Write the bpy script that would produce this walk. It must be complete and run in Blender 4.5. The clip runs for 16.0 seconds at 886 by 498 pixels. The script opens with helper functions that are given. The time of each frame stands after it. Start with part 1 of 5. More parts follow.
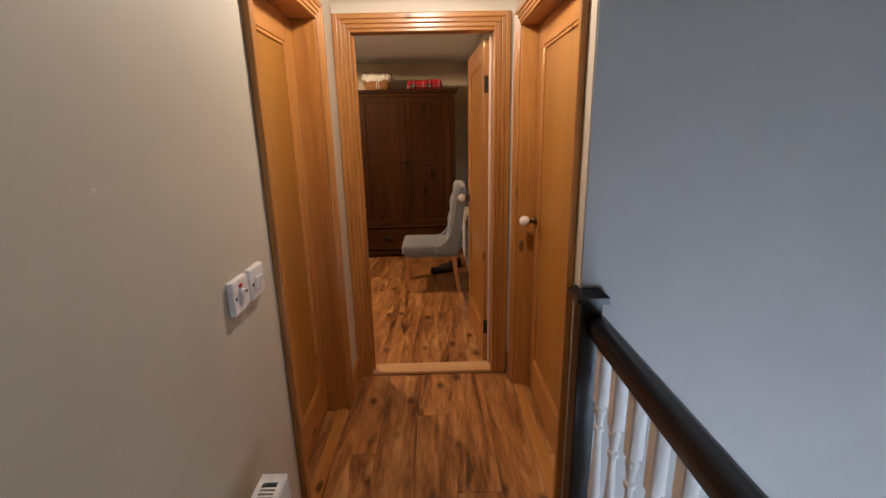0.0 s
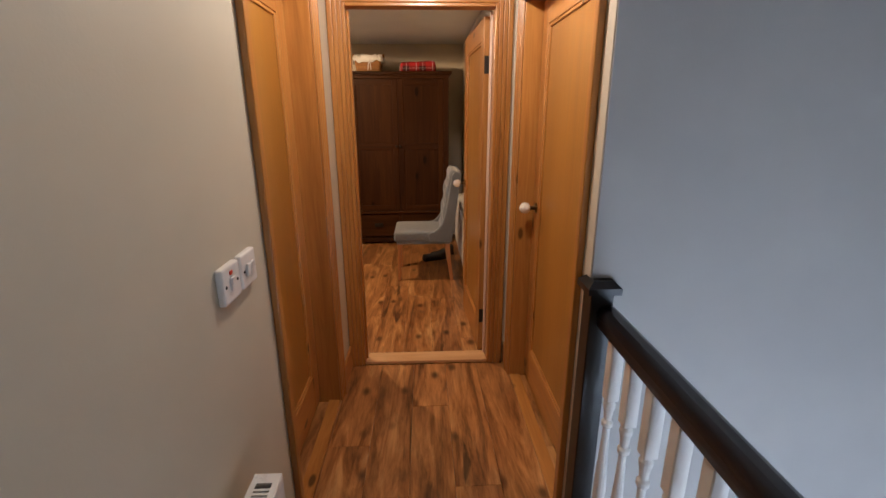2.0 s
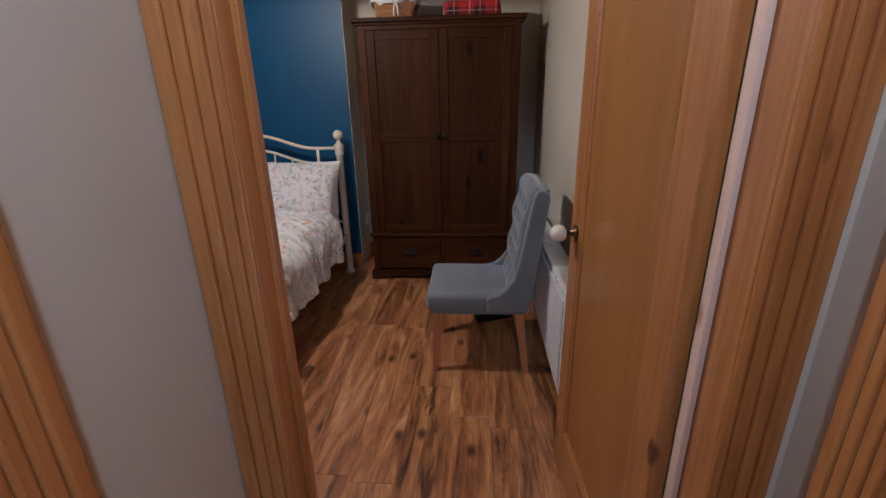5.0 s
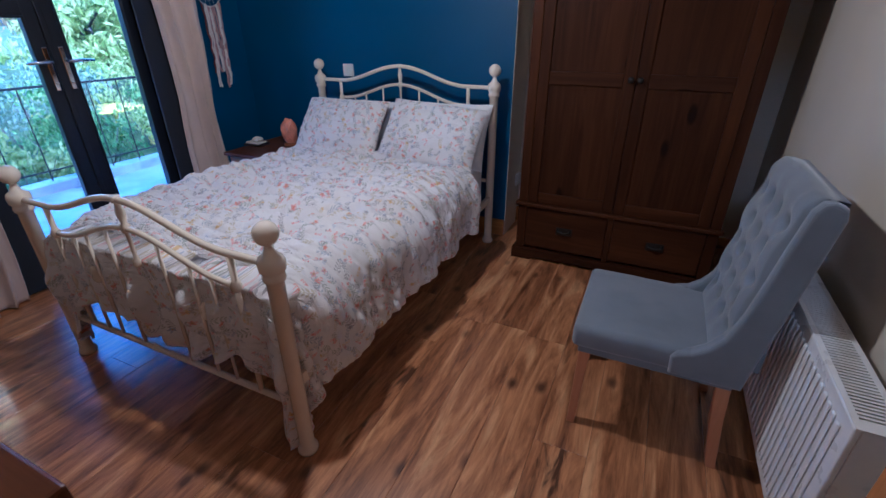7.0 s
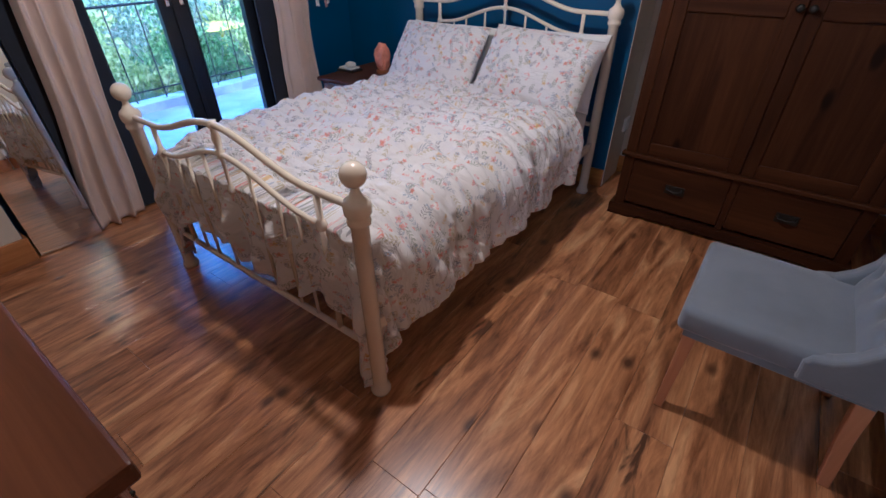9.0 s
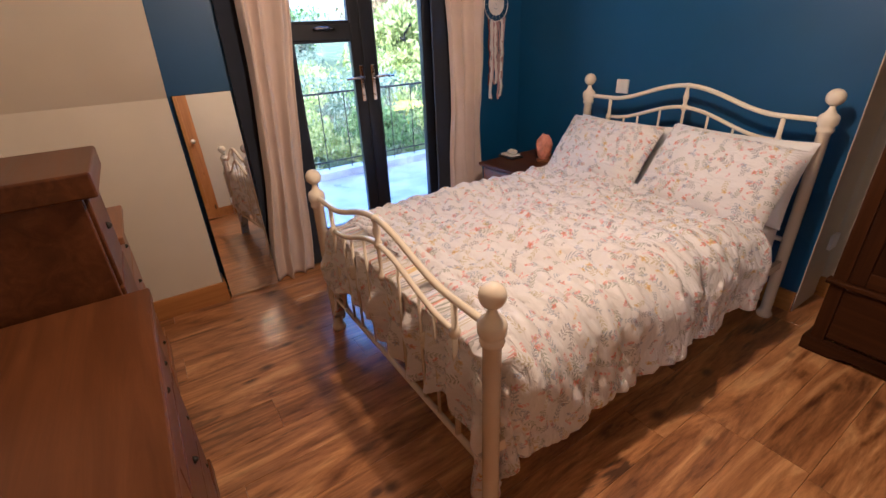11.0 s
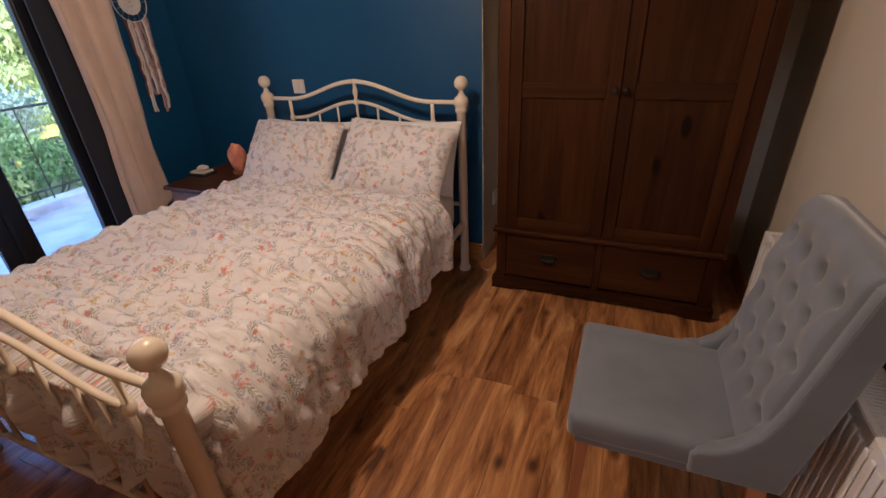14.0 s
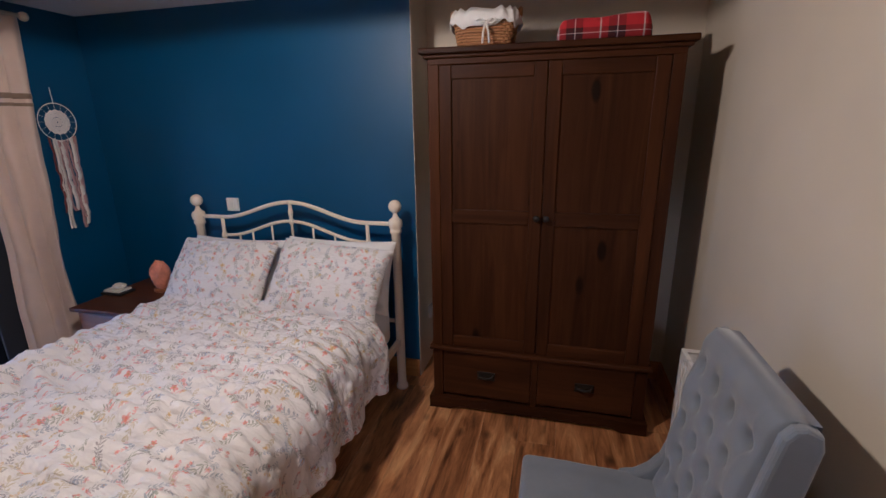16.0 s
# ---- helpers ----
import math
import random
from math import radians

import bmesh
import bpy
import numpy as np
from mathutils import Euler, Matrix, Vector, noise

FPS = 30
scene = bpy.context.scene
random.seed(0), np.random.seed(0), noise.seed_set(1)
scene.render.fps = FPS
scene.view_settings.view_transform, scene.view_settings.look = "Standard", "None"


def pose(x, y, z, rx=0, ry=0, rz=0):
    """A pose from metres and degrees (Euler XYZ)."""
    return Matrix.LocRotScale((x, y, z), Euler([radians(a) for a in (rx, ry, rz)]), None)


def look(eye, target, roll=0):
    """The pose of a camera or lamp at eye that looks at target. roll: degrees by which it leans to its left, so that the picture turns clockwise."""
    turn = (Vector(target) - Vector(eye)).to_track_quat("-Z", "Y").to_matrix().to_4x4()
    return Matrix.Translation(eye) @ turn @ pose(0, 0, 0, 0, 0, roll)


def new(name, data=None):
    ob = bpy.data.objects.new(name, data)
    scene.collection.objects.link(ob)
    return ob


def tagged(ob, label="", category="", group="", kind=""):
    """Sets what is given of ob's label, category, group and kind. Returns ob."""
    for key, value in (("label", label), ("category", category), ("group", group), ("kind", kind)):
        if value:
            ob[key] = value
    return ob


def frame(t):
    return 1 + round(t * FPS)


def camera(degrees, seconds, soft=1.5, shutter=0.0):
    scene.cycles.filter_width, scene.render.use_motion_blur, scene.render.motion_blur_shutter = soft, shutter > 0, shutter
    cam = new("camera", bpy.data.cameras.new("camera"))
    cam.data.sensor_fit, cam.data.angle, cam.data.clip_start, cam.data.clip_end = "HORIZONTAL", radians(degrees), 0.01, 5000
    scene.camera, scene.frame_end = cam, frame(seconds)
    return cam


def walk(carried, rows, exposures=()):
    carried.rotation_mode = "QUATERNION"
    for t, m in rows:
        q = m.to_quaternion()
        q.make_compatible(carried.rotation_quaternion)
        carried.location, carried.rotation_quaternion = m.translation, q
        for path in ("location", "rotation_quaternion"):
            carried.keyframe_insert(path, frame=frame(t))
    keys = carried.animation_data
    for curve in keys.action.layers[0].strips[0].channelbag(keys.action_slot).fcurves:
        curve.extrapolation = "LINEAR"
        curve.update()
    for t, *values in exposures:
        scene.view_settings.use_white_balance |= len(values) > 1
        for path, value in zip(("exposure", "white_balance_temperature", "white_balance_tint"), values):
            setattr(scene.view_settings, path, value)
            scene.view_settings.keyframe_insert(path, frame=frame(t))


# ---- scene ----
cam = camera(89.7, 16.0)
PATH = [
    (0, (1.063, 0.709, 1.495), (1.089, 2.64, 0.975), -1.2),
    (0.5, (1.086, 0.747, 1.484), (1.237, 2.67, 0.956), -0.4),
    (1, (1.065, 0.746, 1.484), (1.229, 2.664, 0.943), -0.4),
    (1.5, (1.017, 0.733, 1.483), (1.138, 2.65, 0.927), -0.3),
    (2, (1.016, 0.786, 1.473), (1.096, 2.7, 0.897), -0.2),
    (2.5, (1.045, 0.922, 1.463), (1.065, 2.832, 0.872), -0.6),
    (3, (1.046, 1.105, 1.447), (1.016, 3.008, 0.832), -1.0),
    (3.5, (0.984, 1.454, 1.446), (0.936, 3.352, 0.815), -1.1),
    (4, (0.963, 1.836, 1.433), (0.906, 3.727, 0.786), -1.4),
    (4.2, (0.976, 2.013, 1.438), (0.913, 3.902, 0.785), -1.8),
    (6.3, (0.948, 3.145, 1.446), (0.391, 4.92, 0.713), 0.4),
    (6.5, (0.933, 3.195, 1.433), (0.27, 4.925, 0.679), -0.1),
    (7, (0.855, 3.331, 1.395), (0.104, 4.951, 0.495), -0.2),
    (7.5, (0.83, 3.413, 1.332), (0.09, 4.83, 0.131), 1.5),
    (8, (0.807, 3.428, 1.303), (0.056, 4.725, -0.02), 2.6),
    (8.5, (0.786, 3.431, 1.333), (-0.029, 4.703, 0.022), 1.5),
    (9, (0.747, 3.433, 1.378), (-0.227, 4.753, 0.234), -0.4),
    (9.5, (0.695, 3.481, 1.431), (-0.54, 4.64, 0.369), -2.8),
    (10, (0.665, 3.547, 1.472), (-0.790, 4.547, 0.534), -1.9),
    (10.2, (0.662, 3.547, 1.481), (-0.847, 4.507, 0.588), -2.7),
    (12.3, (0.662, 3.502, 1.474), (-0.757, 4.603, 0.593), -3.3),
    (12.5, (0.671, 3.539, 1.469), (-0.67, 4.727, 0.58), -3.9),
    (13, (0.703, 3.616, 1.451), (-0.38, 5.03, 0.54), -4.8),
    (13.5, (0.733, 3.674, 1.46), (-0.138, 5.222, 0.541), -4.0),
    (14, (0.779, 3.721, 1.464), (0.089, 5.354, 0.539), -2.8),
    (14.5, (0.801, 3.748, 1.48), (0.201, 5.444, 0.608), -2.1),
    (15, (0.81, 3.755, 1.535), (0.28, 5.55, 0.832), -0.8),
    (15.5, (0.801, 3.764, 1.582), (0.313, 5.615, 1.004), -0.8),
    (16, (0.802, 3.772, 1.583), (0.32, 5.637, 1.045), -0.8),
]
EV = 2.82
EXPOSURES = [(0.0, EV + 0.22, 5250, 10), (2.0, EV + 0.28, 5200, 10), (3.0, EV + 0.3, 5050, 10), (4.2, EV, 4400, 9), (6.3, EV - 0.2, 3200, 8), (7.0, EV - 0.2, 3400, 11), (8.0, EV - 0.5, 3550, 12), (9.0, EV + 0.05, 3650, 12), (10.0, EV + 0.35, 4100, 15), (12.5, EV + 0.25, 4800, 17), (13.5, EV + 0.1, 4900, 18), (14.3, EV - 0.25, 4250, 16), (15.0, EV - 0.38, 4000, 13), (16.0, EV - 0.05, 3900, 13)]
walk(cam, [(t, look(eye, target, roll)) for t, eye, target, roll in PATH], EXPOSURES)

# ---------------------------------------------------------------- light
world = bpy.data.worlds.new("world")
scene.world = world
world.use_nodes = True
wn = world.node_tree.nodes
sky = wn.new("ShaderNodeTexSky")
sky.sky_type, sky.sun_disc = "NISHITA", False
sky.sun_elevation, sky.sun_rotation = radians(30), radians(120)
sky.air_density, sky.dust_density, sky.ozone_density = 1.0, 4.0, 1.0
wn["Background"].inputs["Strength"].default_value = 0.15
world.node_tree.links.new(sky.outputs[0], wn["Background"].inputs[0])

sun = new("sun", bpy.data.lights.new("sun", "SUN"))
sun.data.energy, sun.data.angle, sun.data.color = 1.5, radians(30), (1.0, 0.97, 0.93)
sun.matrix_world = look((7, -5, 10), (-8, 6, 0))


def ceiling_spot(name, place, watts, radius, colour, cone):
    """A flush ceiling fitting that throws its light down and to all sides."""
    ob = new(name, bpy.data.lights.new(name, "SPOT"))
    ob.data.energy, ob.data.shadow_soft_size, ob.data.color = watts, radius, colour
    ob.data.spot_size, ob.data.spot_blend = radians(cone), 0.06
    ob.location = place
    return ob


WARM = (1.0, 0.6, 0.27)
ceiling_spot("bedroom_lamp", (-0.25, 4.55, 2.2), 14.0, 0.05, WARM, 178)
ceiling_spot("landing_lamp", (1.02, 2.4, 2.2), 4.8, 0.05, (1.0, 0.76, 0.52), 176)

day = new("stair_window_light", bpy.data.lights.new("stair_window_light", "AREA"))
day.data.shape, day.data.size, day.data.size_y = "RECTANGLE", 1.0, 1.1
day.data.energy, day.data.color = 9.0, (0.9, 0.94, 1.0)
day.matrix_world = look((2.2, -1.17, -0.55), (2.3, 2.0, -2.4))


# ---------------------------------------------------------------- materials
class Mat:
    """A procedural material and its node tree."""

    def __init__(self, name, colour, rough=0.5, metal=0.0, spec=0.5):
        self.m = bpy.data.materials.new(name)
        self.m.use_nodes = True
        self.t = self.m.node_tree
        self.b = self.t.nodes["Principled BSDF"]
        self.b.inputs["Base Color"].default_value = (*colour, 1)
        self.b.inputs["Roughness"].default_value = rough
        self.b.inputs["Metallic"].default_value = metal
        self.b.inputs["Specular IOR Level"].default_value = spec

    def n(self, kind, **values):
        node = self.t.nodes.new(kind)
        for key, value in values.items():
            node.inputs[key].default_value = value
        return node

    def link(self, a, b):
        self.t.links.new(a, b)

    def coords(self, scale=(1, 1, 1), jitter=0.0, space="Object"):
        tc = self.n("ShaderNodeTexCoord")
        mp = self.n("ShaderNodeMapping")
        mp.inputs["Scale"].default_value = scale
        self.link(tc.outputs[space], mp.inputs["Vector"])
        if jitter:
            info = self.n("ShaderNodeObjectInfo")
            mul = self.n("ShaderNodeMath")
            mul.operation = "MULTIPLY"
            mul.inputs[1].default_value = jitter
            self.link(info.outputs["Random"], mul.inputs[0])
            comb = self.n("ShaderNodeCombineXYZ")
            for k in range(3):
                self.link(mul.outputs[0], comb.inputs[k])
            self.link(comb.outputs[0], mp.inputs["Location"])
        return mp.outputs[0]

    def noise(self, vec, scale, detail=4.0, rough=0.55, dist=0.0):
        node = self.n("ShaderNodeTexNoise", Scale=scale, Detail=detail, Roughness=rough, Distortion=dist)
        self.link(vec, node.inputs["Vector"])
        return node.outputs["Fac"]

    def ramp(self, fac, stops):
        node = self.n("ShaderNodeValToRGB")
        el = node.color_ramp.elements
        while len(el) < len(stops):
            el.new(0.5)
        for e, (p, c) in zip(el, stops):
            e.position, e.color = p, (*c, 1) if len(c) == 3 else c
        self.link(fac, node.inputs[0])
        return node.outputs[0]

    def mix(self, fac, a, b, mode="MIX"):
        node = self.n("ShaderNodeMix")
        node.data_type, node.blend_type = "RGBA", mode
        for sock, val in ((node.inputs[0], fac), (node.inputs[6], a), (node.inputs[7], b)):
            if isinstance(val, (int, float)):
                sock.default_value = val
            elif isinstance(val, tuple):
                sock.default_value = (*val, 1)
            else:
                self.link(val, sock)
        return node.outputs[2]

    def colour(self, out):
        self.link(out, self.b.inputs["Base Color"])
        return self

    def rough(self, fac, lo, hi):
        node = self.n("ShaderNodeMapRange")
        node.inputs["To Min"].default_value, node.inputs["To Max"].default_value = lo, hi
        self.link(fac, node.inputs["Value"])
        self.link(node.outputs[0], self.b.inputs["Roughness"])
        return self

    def bump(self, fac, strength, depth=0.01):
        node = self.n("ShaderNodeBump", Strength=strength, Distance=depth)
        self.link(fac, node.inputs["Height"])
        self.link(node.outputs[0], self.b.inputs["Normal"])
        return self


def paint(name, colour, rough=0.6, var=0.06, bump=0.12):
    m = Mat(name, colour, rough)
    v = m.coords()
    big, fine = m.noise(v, 1.7, 3), m.noise(v, 140, 3)
    lo = tuple(c * (1 - var) for c in colour)
    hi = tuple(min(1, c * (1 + var)) for c in colour)
    m.colour(m.ramp(big, [(0.3, lo), (0.7, hi)]))
    m.bump(fine, bump, 0.002)
    m.rough(big, rough - 0.06, rough + 0.06)
    return m.m


def wood(name, dark, mid, light, axis="z", rough=0.4, knots=True, scale=1.0, knot_colour=None, coat=0.0, jitter=13.0, streak=0.0, spec=0.5):
    """Wood grain that runs along an axis, with rings, knots and fine pores."""
    m = Mat(name, mid, rough, 0.0, spec)
    k = {"x": (0.06, 1, 1), "y": (1, 0.06, 1), "z": (1, 1, 0.06)}[axis]
    v = m.coords(tuple(a * scale for a in k), jitter)
    grain = m.noise(v, 26, 6, 0.62, 1.4)
    pores = m.noise(v, 130, 3, 0.6)
    broad = m.noise(v, 5, 3, 0.5, 0.6)
    col = m.ramp(grain, [(0.3, dark), (0.5, mid), (0.7, light)])
    col = m.mix(0.45, col, m.ramp(broad, [(0.3, dark), (0.5, mid), (0.68, light)]))
    if streak:
        sv = m.coords(tuple(a * scale for a in k), jitter * 1.7)
        s = m.noise(sv, 11, 5, 0.6, 2.2)
        col = m.mix(m.ramp(s, [(0.55, (0, 0, 0)), (0.63, (streak,) * 3)]), col, tuple(c * 0.28 for c in dark))
    if knots:
        kk = {"x": (0.4, 1, 1), "y": (1, 0.4, 1), "z": (1, 1, 0.4)}[axis]
        kv = m.coords(tuple(a * scale for a in kk), jitter)
        vor = m.n("ShaderNodeTexVoronoi", Scale=8.0, Randomness=1.0)
        m.link(kv, vor.inputs["Vector"])
        col = m.mix(m.ramp(vor.outputs["Distance"], [(0.085, (0.9, 0.9, 0.9)), (0.14, (0, 0, 0))]), col, knot_colour or tuple(c * 0.3 for c in dark))
    m.colour(col)
    m.rough(grain, rough - 0.07, rough + 0.1)
    m.bump(pores, 0.2, 0.002)
    if coat:
        m.b.inputs["Coat Weight"].default_value = coat
        m.b.inputs["Coat Roughness"].default_value = 0.2
    return m.m


def hickory(name):
    """Printed hickory: cream to brown figure along y, short dark mineral streaks and clustered knots."""
    m = Mat(name, (0.3, 0.14, 0.05), 0.3)
    v = m.coords((1, 0.13, 1), 31.0)
    info = m.n("ShaderNodeObjectInfo")
    figure = m.noise(v, 9, 7, 0.66, 1.6)
    fine = m.noise(v, 60, 5, 0.6, 0.4)
    col = m.ramp(figure, [(0.33, (0.085, 0.029, 0.008)), (0.44, (0.3, 0.122, 0.03)), (0.55, (0.53, 0.248, 0.07)), (0.66, (0.78, 0.45, 0.16))])
    col = m.mix(0.28, col, m.ramp(fine, [(0.38, (0.13, 0.045, 0.012)), (0.62, (0.64, 0.31, 0.1))]))
    col = m.mix(0.5, col, m.ramp(info.outputs["Random"], [(0.0, (0.7, 0.67, 0.66)), (1.0, (1.0, 1.0, 1.0))]), "MULTIPLY")
    sv = m.coords((1, 0.13, 1), 47.0)
    streak = m.noise(sv, 16, 4, 0.6, 1.0)
    where = m.noise(sv, 3.2, 2, 0.5, 0.5)
    mask = m.mix(1.0, m.ramp(streak, [(0.55, (0, 0, 0)), (0.64, (0.85, 0.85, 0.85))]), m.ramp(where, [(0.46, (0, 0, 0)), (0.6, (1, 1, 1))]), "MULTIPLY")
    col = m.mix(mask, col, (0.035, 0.015, 0.008))
    kv = m.coords((1, 0.6, 1), 31.0)
    vor = m.n("ShaderNodeTexVoronoi", Scale=6.5, Randomness=1.0)
    m.link(kv, vor.inputs["Vector"])
    col = m.mix(m.ramp(vor.outputs["Distance"], [(0.06, (0.9, 0.9, 0.9)), (0.2, (0, 0, 0))]), col, (0.06, 0.024, 0.01))
    m.colour(col)
    m.rough(figure, 0.24, 0.38)
    m.bump(fine, 0.1, 0.002)
    m.b.inputs["Coat Weight"].default_value = 0.6
    m.b.inputs["Coat Roughness"].default_value = 0.28
    return m.m


def plain(name, colour, rough=0.4, metal=0.0, bump=0.0, var=0.05):
    m = Mat(name, colour, rough, metal)
    v = m.coords()
    f = m.noise(v, 14, 4)
    m.colour(m.ramp(f, [(0.3, tuple(c * (1 - var) for c in colour)), (0.7, tuple(min(1, c * (1 + var)) for c in colour))]))
    m.rough(f, max(0.02, rough - 0.05), rough + 0.06)
    if bump:
        m.bump(m.noise(v, 220, 2), bump, 0.002)
    return m.m


def fabric(name, colour, weave=700, var=0.12, rough=0.9, sheen=0.3):
    m = Mat(name, colour, rough)
    v = m.coords()
    f = m.noise(v, 7, 5)
    m.colour(m.ramp(f, [(0.3, tuple(c * (1 - var) for c in colour)), (0.7, tuple(min(1, c * (1 + var)) for c in colour))]))
    m.bump(m.noise(v, weave, 2), 0.35, 0.002)
    m.b.inputs["Sheen Weight"].default_value = sheen
    return m.m


def glass(name, rough=0.0, tint=(1, 1, 1)):
    m = Mat(name, tint, rough)
    m.b.inputs["Transmission Weight"].default_value = 1.0
    m.b.inputs["IOR"].default_value = 1.45
    return m.m


def floral(name):
    """White cotton printed with leafy sprigs and small blossoms, laid out in metres by the cloth's own UV map."""
    m = Mat(name, (0.8, 0.78, 0.78), 0.88)
    uv = m.n("ShaderNodeTexCoord").outputs["UV"]

    def f(op, a, b=None, c=None):
        node = m.n("ShaderNodeMath")
        node.operation = op
        for k, val in enumerate((a, b, c)):
            if isinstance(val, (int, float)):
                node.inputs[k].default_value = val
            elif val is not None:
                m.link(val, node.inputs[k])
        return node.outputs[0]

    def pick(fac, stops):
        node = m.n("ShaderNodeValToRGB")
        node.color_ramp.interpolation = "CONSTANT"
        el = node.color_ramp.elements
        while len(el) < len(stops):
            el.new(0.5)
        for e, (p, c) in zip(el, stops):
            e.position, e.color = p, (*c, 1)
        m.link(fac, node.inputs[0])
        return node.outputs[0]

    def spray(col, scale, offset, reach, pitch, leaf, width, greens, bloom, petals, keep):
        """One scatter of sprigs: a bent stem with paired leaves and a five-petalled head at its tip."""
        mp = m.n("ShaderNodeMapping")
        mp.inputs["Location"].default_value = (offset, offset * 1.7, 0)
        m.link(uv, mp.inputs["Vector"])
        vor = m.n("ShaderNodeTexVoronoi", Scale=scale, Randomness=0.85)
        vor.voronoi_dimensions = "2D"
        m.link(mp.outputs[0], vor.inputs["Vector"])
        rand = m.n("ShaderNodeSeparateColor")
        m.link(vor.outputs["Color"], rand.inputs[0])
        sub = m.n("ShaderNodeVectorMath")
        sub.operation = "SUBTRACT"
        m.link(mp.outputs[0], sub.inputs[0])
        m.link(vor.outputs["Position"], sub.inputs[1])
        rot = m.n("ShaderNodeVectorRotate")
        rot.rotation_type = "Z_AXIS"
        m.link(sub.outputs[0], rot.inputs["Vector"])
        m.link(f("MULTIPLY", rand.outputs["Red"], 6.283), rot.inputs["Angle"])
        xyz = m.n("ShaderNodeSeparateXYZ")
        m.link(rot.outputs[0], xyz.inputs[0])
        x = xyz.outputs["X"]
        y = f("SUBTRACT", xyz.outputs["Y"], f("MULTIPLY", f("MULTIPLY", x, x), 7.0))
        ay = f("ABSOLUTE", y)
        along = f("LESS_THAN", f("ABSOLUTE", x), reach)
        stem = f("LESS_THAN", ay, 0.0009)
        q = f("FRACT", f("DIVIDE", f("SUBTRACT", x, f("MULTIPLY", ay, 0.9)), pitch))
        side = f("MULTIPLY", f("ABSOLUTE", f("SUBTRACT", q, 0.5)), pitch)
        u = f("DIVIDE", ay, leaf)
        blade = f("LESS_THAN", side, f("MULTIPLY", f("SUBTRACT", 1.0, f("POWER", f("ABSOLUTE", f("SUBTRACT", f("MULTIPLY", u, 2.0), 1.1)), 2.0)), width))
        blade = f("MULTIPLY", blade, f("LESS_THAN", ay, leaf))
        on = f("LESS_THAN", rand.outputs["Green"], keep)
        mask = f("MULTIPLY", f("MULTIPLY", f("MAXIMUM", stem, blade), along), on)
        col = m.mix(f("MULTIPLY", mask, 0.62), col, pick(rand.outputs["Blue"], greens))
        if bloom:
            dx = f("SUBTRACT", x, reach * 0.9)
            r = f("SQRT", f("ADD", f("MULTIPLY", dx, dx), f("MULTIPLY", y, y)))
            lobes = f("ADD", 0.72, f("MULTIPLY", f("COSINE", f("MULTIPLY", f("ARCTAN2", y, dx), 5.0)), 0.28))
            head = f("MULTIPLY", f("LESS_THAN", r, f("MULTIPLY", lobes, bloom)), on)
            col = m.mix(f("MULTIPLY", head, 0.75), col, pick(rand.outputs["Blue"], petals))
            eye = f("MULTIPLY", f("LESS_THAN", r, bloom * 0.25), on)
            col = m.mix(f("MULTIPLY", eye, 0.8), col, (0.5, 0.3, 0.1))
        return col

    leafy = [(0, (0.2, 0.23, 0.15)), (0.25, (0.27, 0.32, 0.42)), (0.5, (0.5, 0.42, 0.2)), (0.75, (0.22, 0.2, 0.22))]
    bright = [(0, (0.74, 0.22, 0.17)), (0.24, (0.72, 0.4, 0.42)), (0.5, (0.72, 0.5, 0.16)), (0.68, (0.36, 0.42, 0.58)), (0.84, (0.75, 0.33, 0.27))]
    col = m.ramp(m.noise(uv, 5, 3), [(0.3, (0.79, 0.76, 0.75)), (0.7, (0.85, 0.83, 0.82))])
    col = spray(col, 13.0, 0.0, 0.027, 0.012, 0.011, 0.0033, leafy, 0.0, bright, 0.6)
    col = spray(col, 12.0, 3.3, 0.03, 0.014, 0.013, 0.0036, leafy, 0.013, bright, 0.7)
    col = spray(col, 15.0, 7.1, 0.02, 0.009, 0.008, 0.0026, leafy, 0.0075, bright, 0.7)
    col = spray(col, 21.0, 11.6, 0.012, 0.008, 0.006, 0.0022, bright, 0.0055, bright, 0.6)
    m.colour(col)
    crinkle = m.n("ShaderNodeMapping")
    crinkle.inputs["Scale"].default_value = (0.55, 1.5, 1)
    m.link(uv, crinkle.inputs["Vector"])
    m.bump(m.noise(crinkle.outputs[0], 30, 6, 0.62, 1.4), 1.0, 0.017)
    m.b.inputs["Sheen Weight"].default_value = 0.15
    return m.m


CREAM = paint("cream_wall_paint", (0.62, 0.555, 0.44))
WHITE_PAINT = paint("white_ceiling_paint", (0.7, 0.69, 0.67))
BLUE = paint("deep_blue_wall_paint", (0.009, 0.066, 0.175), 0.45, 0.1)
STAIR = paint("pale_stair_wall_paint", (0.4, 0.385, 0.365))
LANDING = paint("stone_landing_wall_paint", (0.58, 0.54, 0.43))
PINE = wood("varnished_pine", (0.27, 0.106, 0.019), (0.43, 0.186, 0.034), (0.56, 0.275, 0.06), "z", 0.36, coat=0.25)
PINE_X = wood("varnished_pine_across", (0.27, 0.106, 0.019), (0.43, 0.186, 0.034), (0.56, 0.275, 0.06), "x", 0.36, coat=0.25)
PINE_Y = wood("varnished_pine_along", (0.27, 0.106, 0.019), (0.43, 0.186, 0.034), (0.56, 0.275, 0.06), "y", 0.36, coat=0.25)
VENEER = wood("varnished_veneer", (0.28, 0.12, 0.014), (0.35, 0.157, 0.018), (0.41, 0.195, 0.025), "z", 0.33, knots=False, coat=0.15)
